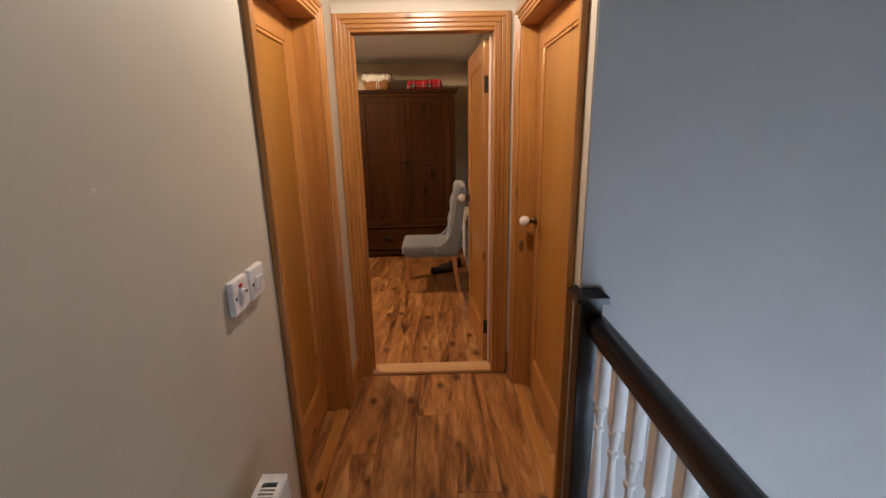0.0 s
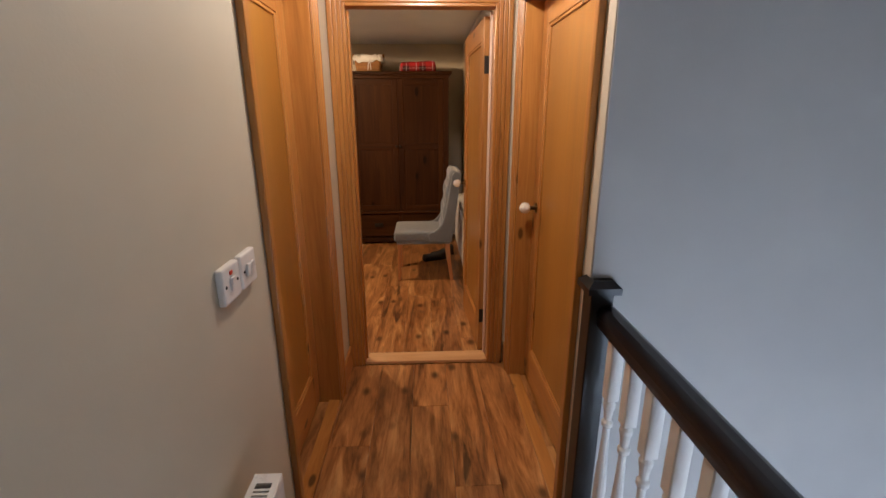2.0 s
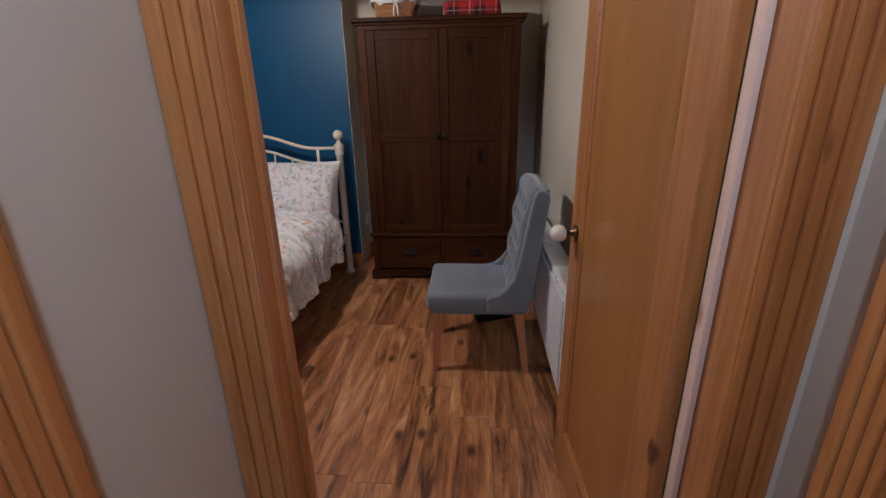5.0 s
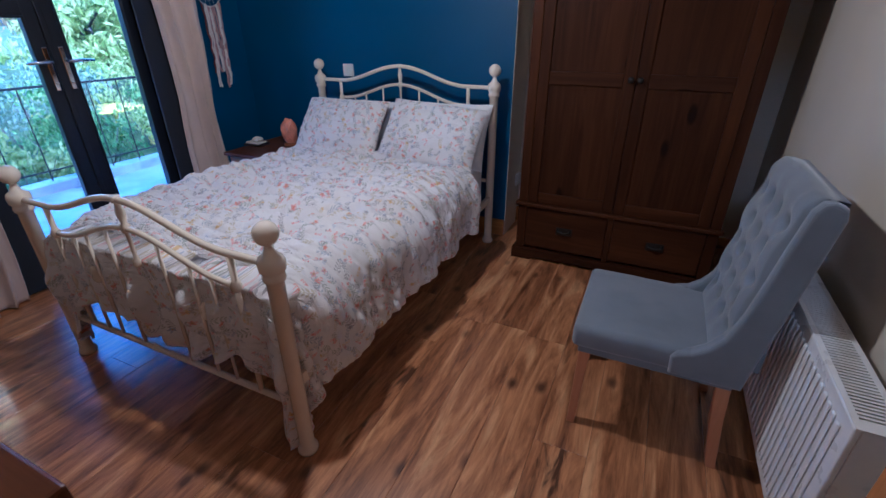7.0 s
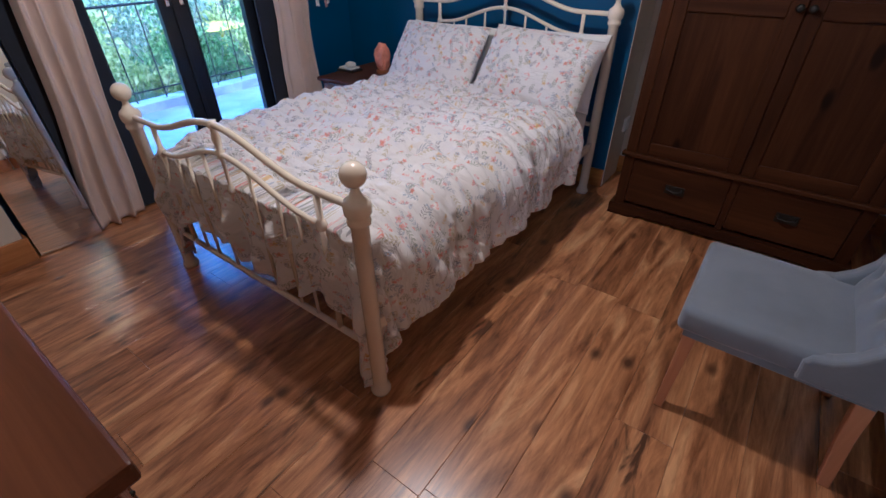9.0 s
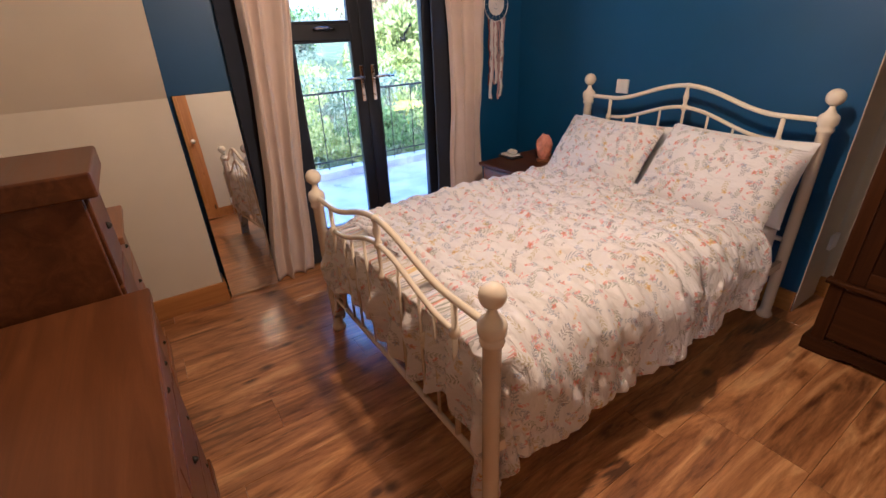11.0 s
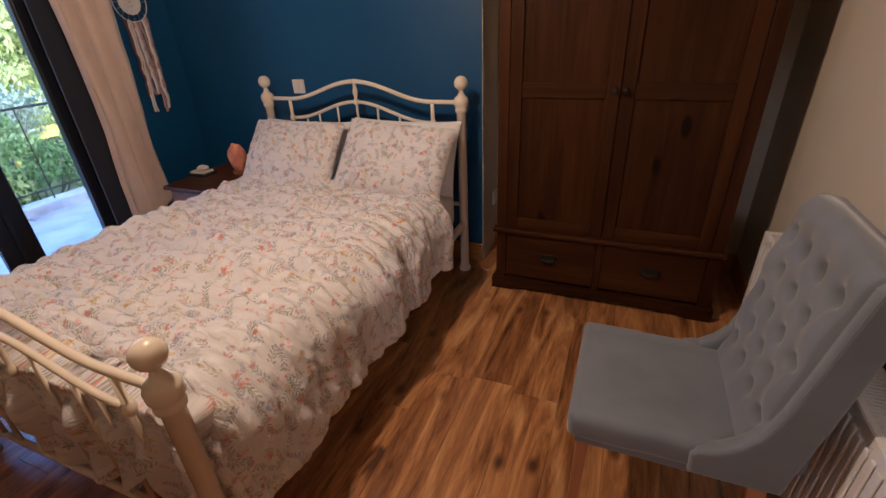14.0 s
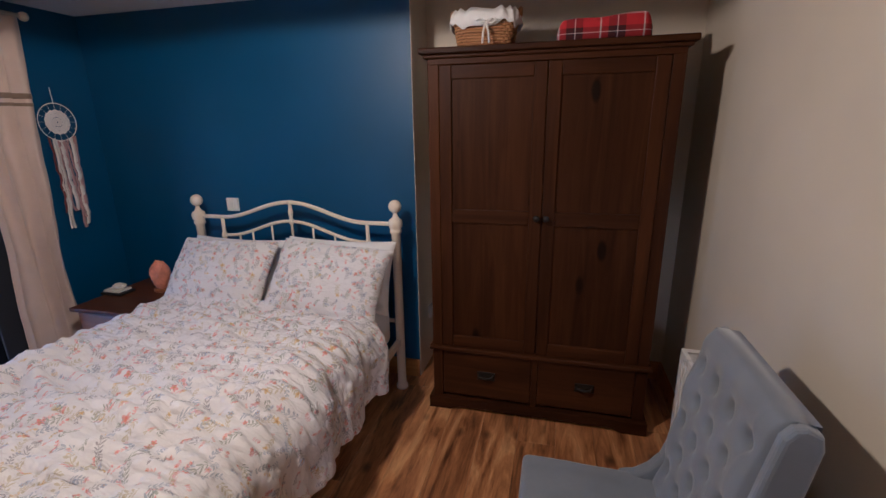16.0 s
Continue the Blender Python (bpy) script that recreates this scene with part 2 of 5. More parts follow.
THRESHOLD = wood("bare_pine", (0.5, 0.27, 0.11), (0.64, 0.38, 0.17), (0.72, 0.46, 0.22), "x", 0.5, knot_colour=(0.2, 0.08, 0.03), scale=1.6)
EDGE = wood("pale_bare_pine", (0.6, 0.42, 0.3), (0.7, 0.52, 0.4), (0.76, 0.6, 0.48), "z", 0.55, knot_colour=(0.3, 0.12, 0.06))
BARE_Y = wood("bare_pine_along", (0.5, 0.27, 0.11), (0.64, 0.38, 0.17), (0.72, 0.46, 0.22), "y", 0.5, knot_colour=(0.2, 0.08, 0.03), scale=1.6)
FLOOR = hickory("hickory_laminate")
GAP = plain("floor_joint", (0.03, 0.018, 0.01), 0.8)
OAK = wood("dark_stained_oak", (0.017, 0.0056, 0.0012), (0.04, 0.0133, 0.0025), (0.075, 0.0265, 0.005), "z", 0.5, scale=0.7, spec=0.12)
OAK_X = wood("dark_stained_oak_across", (0.017, 0.0056, 0.0012), (0.04, 0.0133, 0.0025), (0.075, 0.0265, 0.005), "x", 0.5, scale=0.7, spec=0.12)
CHEST = wood("brown_stained_oak", (0.035, 0.011, 0.0025), (0.085, 0.028, 0.006), (0.14, 0.05, 0.012), "x", 0.38, knots=False, scale=0.9, coat=0.05, spec=0.25)
NIGHT = wood("mid_brown_pine", (0.16, 0.06, 0.02), (0.25, 0.1, 0.035), (0.33, 0.14, 0.05), "x", 0.35, coat=0.2)
LEG = wood("orange_beech", (0.36, 0.15, 0.05), (0.46, 0.2, 0.07), (0.54, 0.26, 0.1), "z", 0.4, knots=False)
IVORY = plain("ivory_enamel", (0.72, 0.64, 0.5), 0.16, 0, 0.0, 0.02)
PORCELAIN = plain("white_porcelain", (0.8, 0.75, 0.66), 0.08)
BRASS = plain("aged_brass", (0.13, 0.085, 0.04), 0.3, 1.0)
IRON = plain("dark_iron", (0.03, 0.025, 0.02), 0.5, 0.6)
CHROME = plain("chrome", (0.75, 0.75, 0.75), 0.1, 1.0)
BLACK_GLOSS = plain("black_gloss_paint", (0.008, 0.0075, 0.009), 0.34, 0, 0.05)
WHITE_GLOSS = plain("white_gloss_paint", (0.78, 0.76, 0.72), 0.25)
PLASTIC = plain("white_plastic", (0.8, 0.79, 0.77), 0.3)
RED = plain("red_neon", (0.6, 0.04, 0.02), 0.4)
ENAMEL = plain("white_radiator_enamel", (0.78, 0.78, 0.77), 0.28)
GREY_CLOTH = fabric("blue_grey_velvet", (0.16, 0.175, 0.2), 500, 0.12, 0.85, 0.5)
CURTAIN = fabric("cream_curtain_cloth", (0.6, 0.48, 0.4), 350, 0.06)
STRIPE = fabric("taupe_curtain_band", (0.22, 0.16, 0.11), 350, 0.1)
LINING = fabric("dark_lining", (0.012, 0.016, 0.03), 300, 0.1)
FRAME = plain("anthracite_frame", (0.012, 0.014, 0.022), 0.35)
PANE = glass("window_glass")
MIRROR = Mat("mirror_silver", (0.9, 0.91, 0.9), 0.01, 1.0).m
FLORAL = floral("floral_print_cotton")
SHEET = fabric("white_sheet", (0.78, 0.77, 0.76), 500, 0.04)
WICKER = wood("woven_willow", (0.2, 0.08, 0.02), (0.4, 0.2, 0.06), (0.52, 0.3, 0.1), "x", 0.6, knots=False)
SALT = plain("pink_salt", (0.75, 0.3, 0.18), 0.5, 0, 0.4, 0.3)
PAPER = plain("book_paper", (0.7, 0.68, 0.62), 0.8)
LEATHER = plain("black_cover", (0.02, 0.02, 0.025), 0.5)
THREAD = fabric("white_thread", (0.72, 0.68, 0.66), 400, 0.1)
PINK_THREAD = fabric("dusty_pink_ribbon", (0.42, 0.26, 0.27), 300, 0.15)
DARK_THREAD = fabric("maroon_ribbon", (0.16, 0.03, 0.03), 300, 0.15)
CARPET = fabric("stair_carpet", (0.2, 0.18, 0.16), 200, 0.2)


def tartan(name):
    m = Mat(name, (0.3, 0.01, 0.01), 0.9)
    tc = m.n("ShaderNodeTexCoord")
    sep = m.n("ShaderNodeSeparateXYZ")
    m.link(tc.outputs["Object"], sep.inputs[0])

    def bands(sock, freq, stops):
        a = m.n("ShaderNodeMath")
        a.operation, a.inputs[1].default_value = "MULTIPLY", freq
        m.link(sock, a.inputs[0])
        f = m.n("ShaderNodeMath")
        f.operation = "FRACT"
        m.link(a.outputs[0], f.inputs[0])
        r = m.n("ShaderNodeValToRGB")
        r.color_ramp.interpolation = "CONSTANT"
        el = r.color_ramp.elements
        while len(el) < len(stops):
            el.new(0.5)
        for e, (p, c) in zip(el, stops):
            e.position, e.color = p, (*c, 1)
        m.link(f.outputs[0], r.inputs[0])
        return r.outputs[0]

    red, dark, white, navy = (0.42, 0.012, 0.012), (0.05, 0.006, 0.01), (0.7, 0.66, 0.62), (0.02, 0.012, 0.03)
    s = [(0, red), (0.3, white), (0.335, red), (0.5, dark), (0.66, navy), (0.7, white), (0.725, dark), (0.9, red)]
    m.colour(m.mix(0.5, bands(sep.outputs["X"], 5.6, s), bands(sep.outputs["Z"], 8.5, s)))
    m.bump(m.noise(tc.outputs["Object"], 300, 2), 0.4, 0.003)
    return m.m


TARTAN = tartan("red_tartan_wool")


# ---------------------------------------------------------------- shaping helpers
def part(name, bm, material, parent=None, label="", smooth=False):
    me = bpy.data.meshes.new(name)
    bmesh.ops.recalc_face_normals(bm, faces=bm.faces)
    if smooth:
        for f in bm.faces:
            f.smooth = True
    bm.to_mesh(me)
    bm.free()
    me.materials.append(material)
    ob = new(name, me)
    if parent:
        ob.parent = parent
    if label:
        ob["label"] = label
    return ob


def thing(name, label, category, group="", at=(0, 0, 0)):
    ob = new(name)
    ob.location = at
    ob.empty_display_size = 0.1
    return tagged(ob, label, category, group)


def setting(name, bm, material, label=""):
    return tagged(part(name, bm, material), label, "", "", "structure")


def box(bm, lo, hi, bevel=0.0, seg=2):
    r = bmesh.ops.create_cube(bm, size=1.0)
    m = Matrix.Translation([(a + b) / 2 for a, b in zip(lo, hi)]) @ Matrix.Diagonal([b - a for a, b in zip(lo, hi)] + [1])
    bmesh.ops.transform(bm, matrix=m, verts=r["verts"])
    if bevel:
        edges = list({e for v in r["verts"] for e in v.link_edges})
        bmesh.ops.bevel(bm, geom=edges, offset=bevel, segments=seg, profile=0.5, affect="EDGES")
    return bm


def boxes(*items, bevel=0.0):
    bm = bmesh.new()
    for lo, hi in items:
        box(bm, lo, hi, bevel)
    return bm


def lathe(profile, seg=20, at=(0, 0, 0), axis="z", bm=None):
    """A turned body: rows of (height, radius) round an axis through at."""
    bm = bm or bmesh.new()
    rings = []
    for h, r in profile:
        ring = []
        for k in range(seg):
            a = 2 * math.pi * k / seg
            c, s = r * math.cos(a), r * math.sin(a)
            p = {"z": (c, s, h), "x": (h, c, s), "y": (c, h, s)}[axis]
            ring.append(bm.verts.new([p[i] + at[i] for i in range(3)]))
        rings.append(ring)
    for a, b in zip(rings, rings[1:]):
        for k in range(seg):
            bm.faces.new((a[k], a[(k + 1) % seg], b[(k + 1) % seg], b[k]))
    for ring in (rings[0], rings[-1]):
        bm.faces.new(ring)
    return bm


def tube(points, radius, seg=10, bm=None):
    """A round bar through the points; radius may be a number or one for each point."""
    bm = bm or bmesh.new()
    pts = [Vector(p) for p in points]
    rad = radius if isinstance(radius, (list, tuple)) else [radius] * len(pts)
    rings, side = [], None
    for i, p in enumerate(pts):
        d = (pts[min(i + 1, len(pts) - 1)] - pts[max(i - 1, 0)]).normalized()
        if side is None:
            side = d.cross(Vector((0, 0, 1)) if abs(d.z) < 0.9 else Vector((1, 0, 0))).normalized()
        side = (side - d * side.dot(d)).normalized()
        up = d.cross(side)
        rings.append([bm.verts.new(p + rad[i] * (math.cos(2 * math.pi * k / seg) * side + math.sin(2 * math.pi * k / seg) * up)) for k in range(seg)])
    for a, b in zip(rings, rings[1:]):
        for k in range(seg):
            bm.faces.new((a[k], a[(k + 1) % seg], b[(k + 1) % seg], b[k]))
    bm.faces.new(rings[0])
    bm.faces.new(rings[-1])
    return bm


def prism(outline, lo, hi, axis="y", bevel=0.0):
    """An outline in the plane across an axis, drawn out from lo to hi."""
    bm = bmesh.new()
    put = {"y": lambda a, b, h: (a, h, b), "x": lambda a, b, h: (h, a, b), "z": lambda a, b, h: (a, b, h)}[axis]
    low = [bm.verts.new(put(a, b, lo)) for a, b in outline]
    high = [bm.verts.new(put(a, b, hi)) for a, b in outline]
    n = len(outline)
    bm.faces.new(low)
    bm.faces.new(high)
    for k in range(n):
        bm.faces.new((low[k], low[(k + 1) % n], high[(k + 1) % n], high[k]))
    if bevel:
        bmesh.ops.recalc_face_normals(bm, faces=bm.faces)
        caps = [e for e in bm.edges if abs(put_axis(e, axis)) < 1e-6]
        bmesh.ops.bevel(bm, geom=caps, offset=bevel, segments=3, profile=0.5, affect="EDGES", clamp_overlap=True)
    return bm


def put_axis(e, axis):
    k = "xyz".index(axis)
    return e.verts[0].co[k] - e.verts[1].co[k]


def wall(name, lo, hi, material, label, holes=(), along="x"):
    """A wall block with rectangular openings; holes are (a0, a1, z0, z1) along its length."""
    bm = bmesh.new()
    k = "xy".index(along)
    cuts = sorted(holes)
    a = lo[k]

    def block(a0, a1, z0, z1):
        if a1 - a0 > 1e-4 and z1 - z0 > 1e-4:
            l, h = list(lo), list(hi)
            l[k], h[k], l[2], h[2] = a0, a1, z0, z1
            box(bm, l, h)

    for a0, a1, z0, z1 in cuts:
        block(a, a0, lo[2], hi[2])
        block(a0, a1, lo[2], z0)
        block(a0, a1, z1, hi[2])
        a = a1
    block(a, hi[k], lo[2], hi[2])
    return setting(name, bm, material, label)


# ---------------------------------------------------------------- structure
CEIL = 2.28
setting("floor_base", boxes(((-2.6, 2.88, -0.2), (1.7, 6.7, -0.014)), ((0.3, -1.4, -0.2), (1.6, 2.88, -0.014))), GAP, "dark subfloor under the laminate planks")
setting("stair_floor", boxes(((1.6, -1.4, -2.6), (3.0, 2.1, -2.5))), CARPET, "carpeted floor at the foot of the stairwell")
setting("ceiling", boxes(((-2.6, 2.9, CEIL), (1.75, 6.75, CEIL + 0.1)), ((0.3, -1.5, CEIL), (3.1, 2.9, CEIL + 0.1))), WHITE_PAINT, "white painted plaster ceiling")

# landing
wall("wall_landing_west", (0.4, -1.3, -0.05), (0.55, 3.23, CEIL), LANDING, "cream painted landing wall with a doorway", [(2.105, 2.885, -0.05, 1.985)], "y")
wall("wall_landing_east", (1.5, 1.998, -0.05), (1.62, 3.23, CEIL), CREAM, "cream painted landing wall with a doorway", [(2.125, 3.085, -0.05, 1.985)], "y")
wall("wall_doorway", (0.42, 3.23, -0.05), (1.62, 3.305, CEIL), CREAM, "cream wall round the bedroom doorway", [(0.62, 1.405, -0.05, 1.995)], "x")
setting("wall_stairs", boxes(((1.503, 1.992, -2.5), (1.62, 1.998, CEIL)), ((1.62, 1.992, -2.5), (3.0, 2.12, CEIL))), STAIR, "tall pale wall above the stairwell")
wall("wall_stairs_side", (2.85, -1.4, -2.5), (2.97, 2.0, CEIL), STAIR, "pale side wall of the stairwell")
wall("wall_landing_back", (0.42, -1.42, -2.5), (2.85, -1.3, CEIL), CREAM, "cream wall with the stair window", [(1.7, 2.7, -1.15, 0.05)], "x")
setting("stair_edge", boxes(((1.6, -1.3, -2.5), (1.64, 2.0, -0.02))), STAIR, "painted edge of the landing above the stairs")
setting("wall_cupboard", boxes(((-0.2, 2.0, -0.05), (-0.1, 2.88, CEIL)), ((-0.1, 2.0, -0.05), (0.4, 2.08, CEIL))), CREAM, "plain wall that closes the cupboard")
setting("wall_side_room", boxes(((2.1, 2.12, -0.05), (2.2, 3.3, CEIL)), ((1.62, 3.2, -0.05), (2.1, 3.3, CEIL))), CREAM, "plain wall that closes the side room")

# bedroom
wall("wall_bedroom_south", (-2.6, 2.88, -0.05), (0.42, 2.98, CEIL), CREAM, "cream bedroom wall behind the chests")
wall("wall_bedroom_east", (1.5, 3.33, -0.05), (1.62, 6.65, CEIL), CREAM, "cream bedroom wall with the radiator")
wall("wall_bedroom_north", (-2.5, 6.24, -0.05), (0.0, 6.75, CEIL), BLUE, "deep blue painted bedroom wall")
wall("wall_alcove", (0.0, 6.55, -0.05), (1.62, 6.67, CEIL), CREAM, "cream wall at the back of the wardrobe alcove")
setting("wall_alcove_side", boxes(((0.0, 6.243, -0.05), (0.004, 6.55, CEIL))), CREAM, "cream side of the wardrobe alcove")
wall("wall_bedroom_west", (-2.5, 3.69, -0.05), (-2.25, 6.24, CEIL), BLUE, "deep blue gable wall with glazed doors", [(4.3, 5.5, -0.02, 2.1)], "y")
setting("wall_knee", prism([(-2.12, -0.05), (-2.12, 1.22), (-1.48, CEIL), (-2.5, CEIL), (-2.5, -0.05)], 2.98, 3.69, "y"), CREAM, "cream knee wall and sloped ceiling under the roof")
setting("wall_dormer_cheek", prism([(-2.12, -0.02), (-2.12, 1.22), (-1.48, CEIL - 0.002), (-2.249, CEIL - 0.002), (-2.249, -0.02)], 3.69, 3.693, "y"), BLUE, "deep blue cheek of the dormer")

# skirting boards
setting("baseboard_landing", boxes(((0.55, -1.3, 0), (0.566, 2.04, 0.12)), ((0.55, 2.96, 0), (0.566, 3.23, 0.14)), ((1.484, 2.034, 0), (1.5, 2.058, 0.12)), ((1.484, 3.165, 0), (1.5, 3.23, 0.14)), bevel=0.003), PINE_Y, "varnished pine skirting board")
setting("baseboard_bedroom", boxes(((-2.25, 6.224, 0), (0.0, 6.24, 0.12)), ((1.484, 3.34, 0), (1.5, 6.55, 0.12)), ((0.0, 6.534, 0), (1.484, 6.55, 0.12)), bevel=0.003), PINE_X, "varnished pine skirting board")
setting("baseboard_knee", boxes(((-2.12, 2.98, 0), (-2.104, 3.695, 0.13)), ((-2.25, 3.694, 0), (-2.104, 3.708, 0.13)), bevel=0.003), PINE_Y, "varnished pine skirting board")


# ---------------------------------------------------------------- doors
def casing(name, a0, a1, top, face, way, axis, width=0.08):
    """Moulded architrave round an opening: a stepped section in three members."""
    ob = tagged(new(name), "moulded varnished pine architrave with knots", "architrave", "", "structure")

    def member(parent_name, spans, mat):
        bm = bmesh.new()
        for (p0, p1), (z0, z1), (d0, d1) in spans:
            lo, hi = [0, 0, z0], [0, 0, z1]
            u, w = (0, 1) if axis == "x" else (1, 0)
            lo[u], hi[u] = min(p0, p1), max(p0, p1)
            q0, q1 = face + way * d0, face + way * d1
            lo[w], hi[w] = min(q0, q1), max(q0, q1)
            box(bm, lo, hi, 0.004)
        part(parent_name, bm, mat, ob)

    w = width
    steps = [(0.0, 0.3, 0.022), (0.3, 0.55, 0.017), (0.55, 0.8, 0.013), (0.8, 1.0, 0.009)]
    member("side_moulding", [((a0 - w + w * s, a0 - w + w * e), (0, top + w * (1 - s)), (0, d)) for s, e, d in steps], PINE)
    member("side_moulding", [((a1 + w - w * s, a1 + w - w * e), (0, top + w * (1 - s)), (0, d)) for s, e, d in steps], PINE)
    member("head_moulding", [((a0 - w + w * e + 0.001, a1 + w - w * e - 0.001), (top + w * (1 - e), top + w * (1 - s)), (0, d - 0.0012)) for s, e, d in steps], PINE_X if axis == "x" else PINE_Y)
    return ob


casing("architrave_bedroom", 0.64, 1.385, 1.985, 3.23, -1, "x", 0.088)
casing("architrave_west", 2.12, 2.87, 1.975, 0.55, 1, "y", 0.075)
casing("architrave_east", 2.135, 3.075, 1.975, 1.5, -1, "y", 0.075)

setting("jamb_bedroom", boxes(((0.62, 3.23, 0), (0.64, 3.305, 1.985)), ((1.385, 3.23, 0), (1.405, 3.33, 1.985)), ((0.64, 3.27, 0), (0.652, 3.29, 1.975)), bevel=0.002), PINE, "varnished pine door lining")
setting("jamb_bedroom_head", boxes(((0.62, 3.23, 1.985), (1.405, 3.305, 2.0)), bevel=0.002), PINE_X, "varnished pine door lining head")
setting("jamb_west", boxes(((0.4, 2.105, 0), (0.55, 2.125, 1.975)), ((0.4, 2.865, 0), (0.55, 2.88, 1.975)), bevel=0.002), PINE, "varnished pine door lining")
setting("jamb_west_head", boxes(((0.4, 2.105, 1.975), (0.55, 2.88, 1.985)), bevel=0.002), PINE_Y, "varnished pine door lining head")
setting("jamb_east", boxes(((1.5, 2.125, 0), (1.62, 2.14, 1.975)), ((1.5, 3.07, 0), (1.62, 3.085, 1.975)), bevel=0.002), PINE, "varnished pine door lining")
setting("jamb_east_head", boxes(((1.5, 2.125, 1.975), (1.62, 3.085, 1.985)), bevel=0.002), PINE_Y, "varnished pine door lining head")
setting("jamb_bedroom_edge", boxes(((1.372, 3.306, 0.023), (1.384, 3.334, 1.984)), bevel=0.002), EDGE, "pale unvarnished edge of the door lining")
setting("threshold_bedroom", boxes(((0.641, 3.225, 0.0), (1.384, 3.335, 0.022)), bevel=0.004), THRESHOLD, "bare pine threshold board with dark knots")
setting("threshold_west", boxes(((0.49, 2.126, 0.0), (0.55, 2.864, 0.014)), bevel=0.003), PINE_Y, "bare pine threshold strip")
setting("threshold_east", boxes(((1.5, 2.141, 0.0), (1.56, 3.069, 0.014)), bevel=0.003), PINE_Y, "bare pine threshold strip")


def knob(parent, x, y, z, way):
    """A porcelain ball on a brass neck and rose, standing off along x."""
    k = part("door_knob", lathe([(0, 0.006), (0.004, 0.017), (0.012, 0.0255), (0.026, 0.0285), (0.042, 0.025), (0.052, 0.014), (0.055, 0.004)] if way > 0 else [(0, 0.006), (-0.004, 0.017), (-0.012, 0.0255), (-0.026, 0.0285), (-0.042, 0.025), (-0.052, 0.014), (-0.055, 0.004)], 24, (x + way * 0.032, y, z), "x"), PORCELAIN, parent, "white porcelain ball knob", True)
    part("rose", lathe([(0, 0.026), (way * 0.005, 0.026), (way * 0.008, 0.012), (way * 0.034, 0.009)], 20, (x, y, z), "x"), BRASS, k, "aged brass rose", True)
    return k


def door_leaf(name, width, height, label, knob_at, veneer, thick=0.038, both=True, hinges=False):
    """A panelled leaf in its own frame: hinge edge at the origin, width along +y, thickness along x, visible face at x = 0 towards -x."""
    d = thing(name, label, "door")
    st, tr, br = 0.1, 0.11, 0.2
    part("stile", boxes(((0, 0, 0.006), (thick, st, height)), bevel=0.003), PINE, d)
    part("stile", boxes(((0, width - st, 0.006), (thick, width, height)), bevel=0.003), PINE, d)
    part("top_rail", boxes(((0.0005, st, height - tr), (thick - 0.0005, width - st, height)), bevel=0.002), PINE_Y, d)
    part("bottom_rail", boxes(((0.0005, st, 0.006), (thick - 0.0005, width - st, br)), bevel=0.002), PINE_Y, d)
    part("panel", boxes(((0.012, st - 0.002, br - 0.002), (thick - 0.012, width - st + 0.002, height - tr + 0.002))), veneer, d, "smooth plain veneered panel")
    a, b, e = st, width - st, 0.014
    part("panel_bead", boxes(((0.004, a, br), (0.014, a + e, height - tr)), ((0.004, b - e, br), (0.014, b, height - tr)), ((0.004, a + e, br), (0.014, b - e, br + e)), ((0.004, a + e, height - tr - e), (0.014, b - e, height - tr)), bevel=0.003), PINE, d)
    if knob_at:
        knob(d, 0.0, knob_at[0], knob_at[1], -1)
        if both:
            knob(d, thick, knob_at[0], knob_at[1], 1)
    if hinges:
        for z in (0.2, height - 0.28):
            part("hinge", boxes(((0.004, -0.004, z), (thick - 0.002, 0.0, z + 0.09)), bevel=0.001), IRON, d, "dark steel hinge")
    return d


leaf = door_leaf("bedroom_door", 0.74, 1.955, "open varnished pine panel door with porcelain knobs", (0.675, 0.985), VENEER, hinges=True)
leaf.matrix_world = pose(1.345, 3.352, 0.012, 0, 0, 2.6)
east = door_leaf("side_room_door", 0.925, 1.955, "closed varnished pine panel door with a porcelain knob", (0.855, 1.0), VENEER)
east.matrix_world = pose(1.585, 2.142, 0.019)
west = door_leaf("cupboard_door", 0.735, 1.955, "closed varnished pine panel door beside the light switches", (0.69, 0.965), VENEER, both=False)
west.matrix_world = pose(0.445, 2.862, 0.019, 0, 0, 180)


# ---------------------------------------------------------------- landing things
def light_switch(y, rockers, neon):
    s = thing("light_switch", "white plastic double light switch on the landing wall" if not neon else "white plastic switch with a small red neon light", "switch", "switches on the landing wall")
    part("plate", boxes(((0.55, y, 1.058), (0.568, y + 0.092, 1.146)), bevel=0.005), PLASTIC, s)
    for k in range(rockers):
        yy = y + 0.043 - 0.011 * rockers + 0.024 * k
        bm = boxes(((0.568, yy, 1.086), (0.575, yy + 0.018, 1.120)), bevel=0.002)
        bmesh.ops.rotate(bm, verts=bm.verts, cent=(0.569, yy, 1.103), matrix=Matrix.Rotation(radians(7), 3, "Y"))
        part("rocker", bm, PLASTIC, s)
    for k in (0.012, 0.074):
        part("screw", lathe([(0, 0.004), (0.0015, 0.0035)], 10, (0.568, y + k, 1.102), "x"), IRON, s)
    if neon:
        part("neon", boxes(((0.568, y + 0.036, 1.124), (0.57, y + 0.05, 1.132))), RED, s, "red neon lens")
    return s


light_switch(1.728, 1, True)
light_switch(1.834, 2, False)


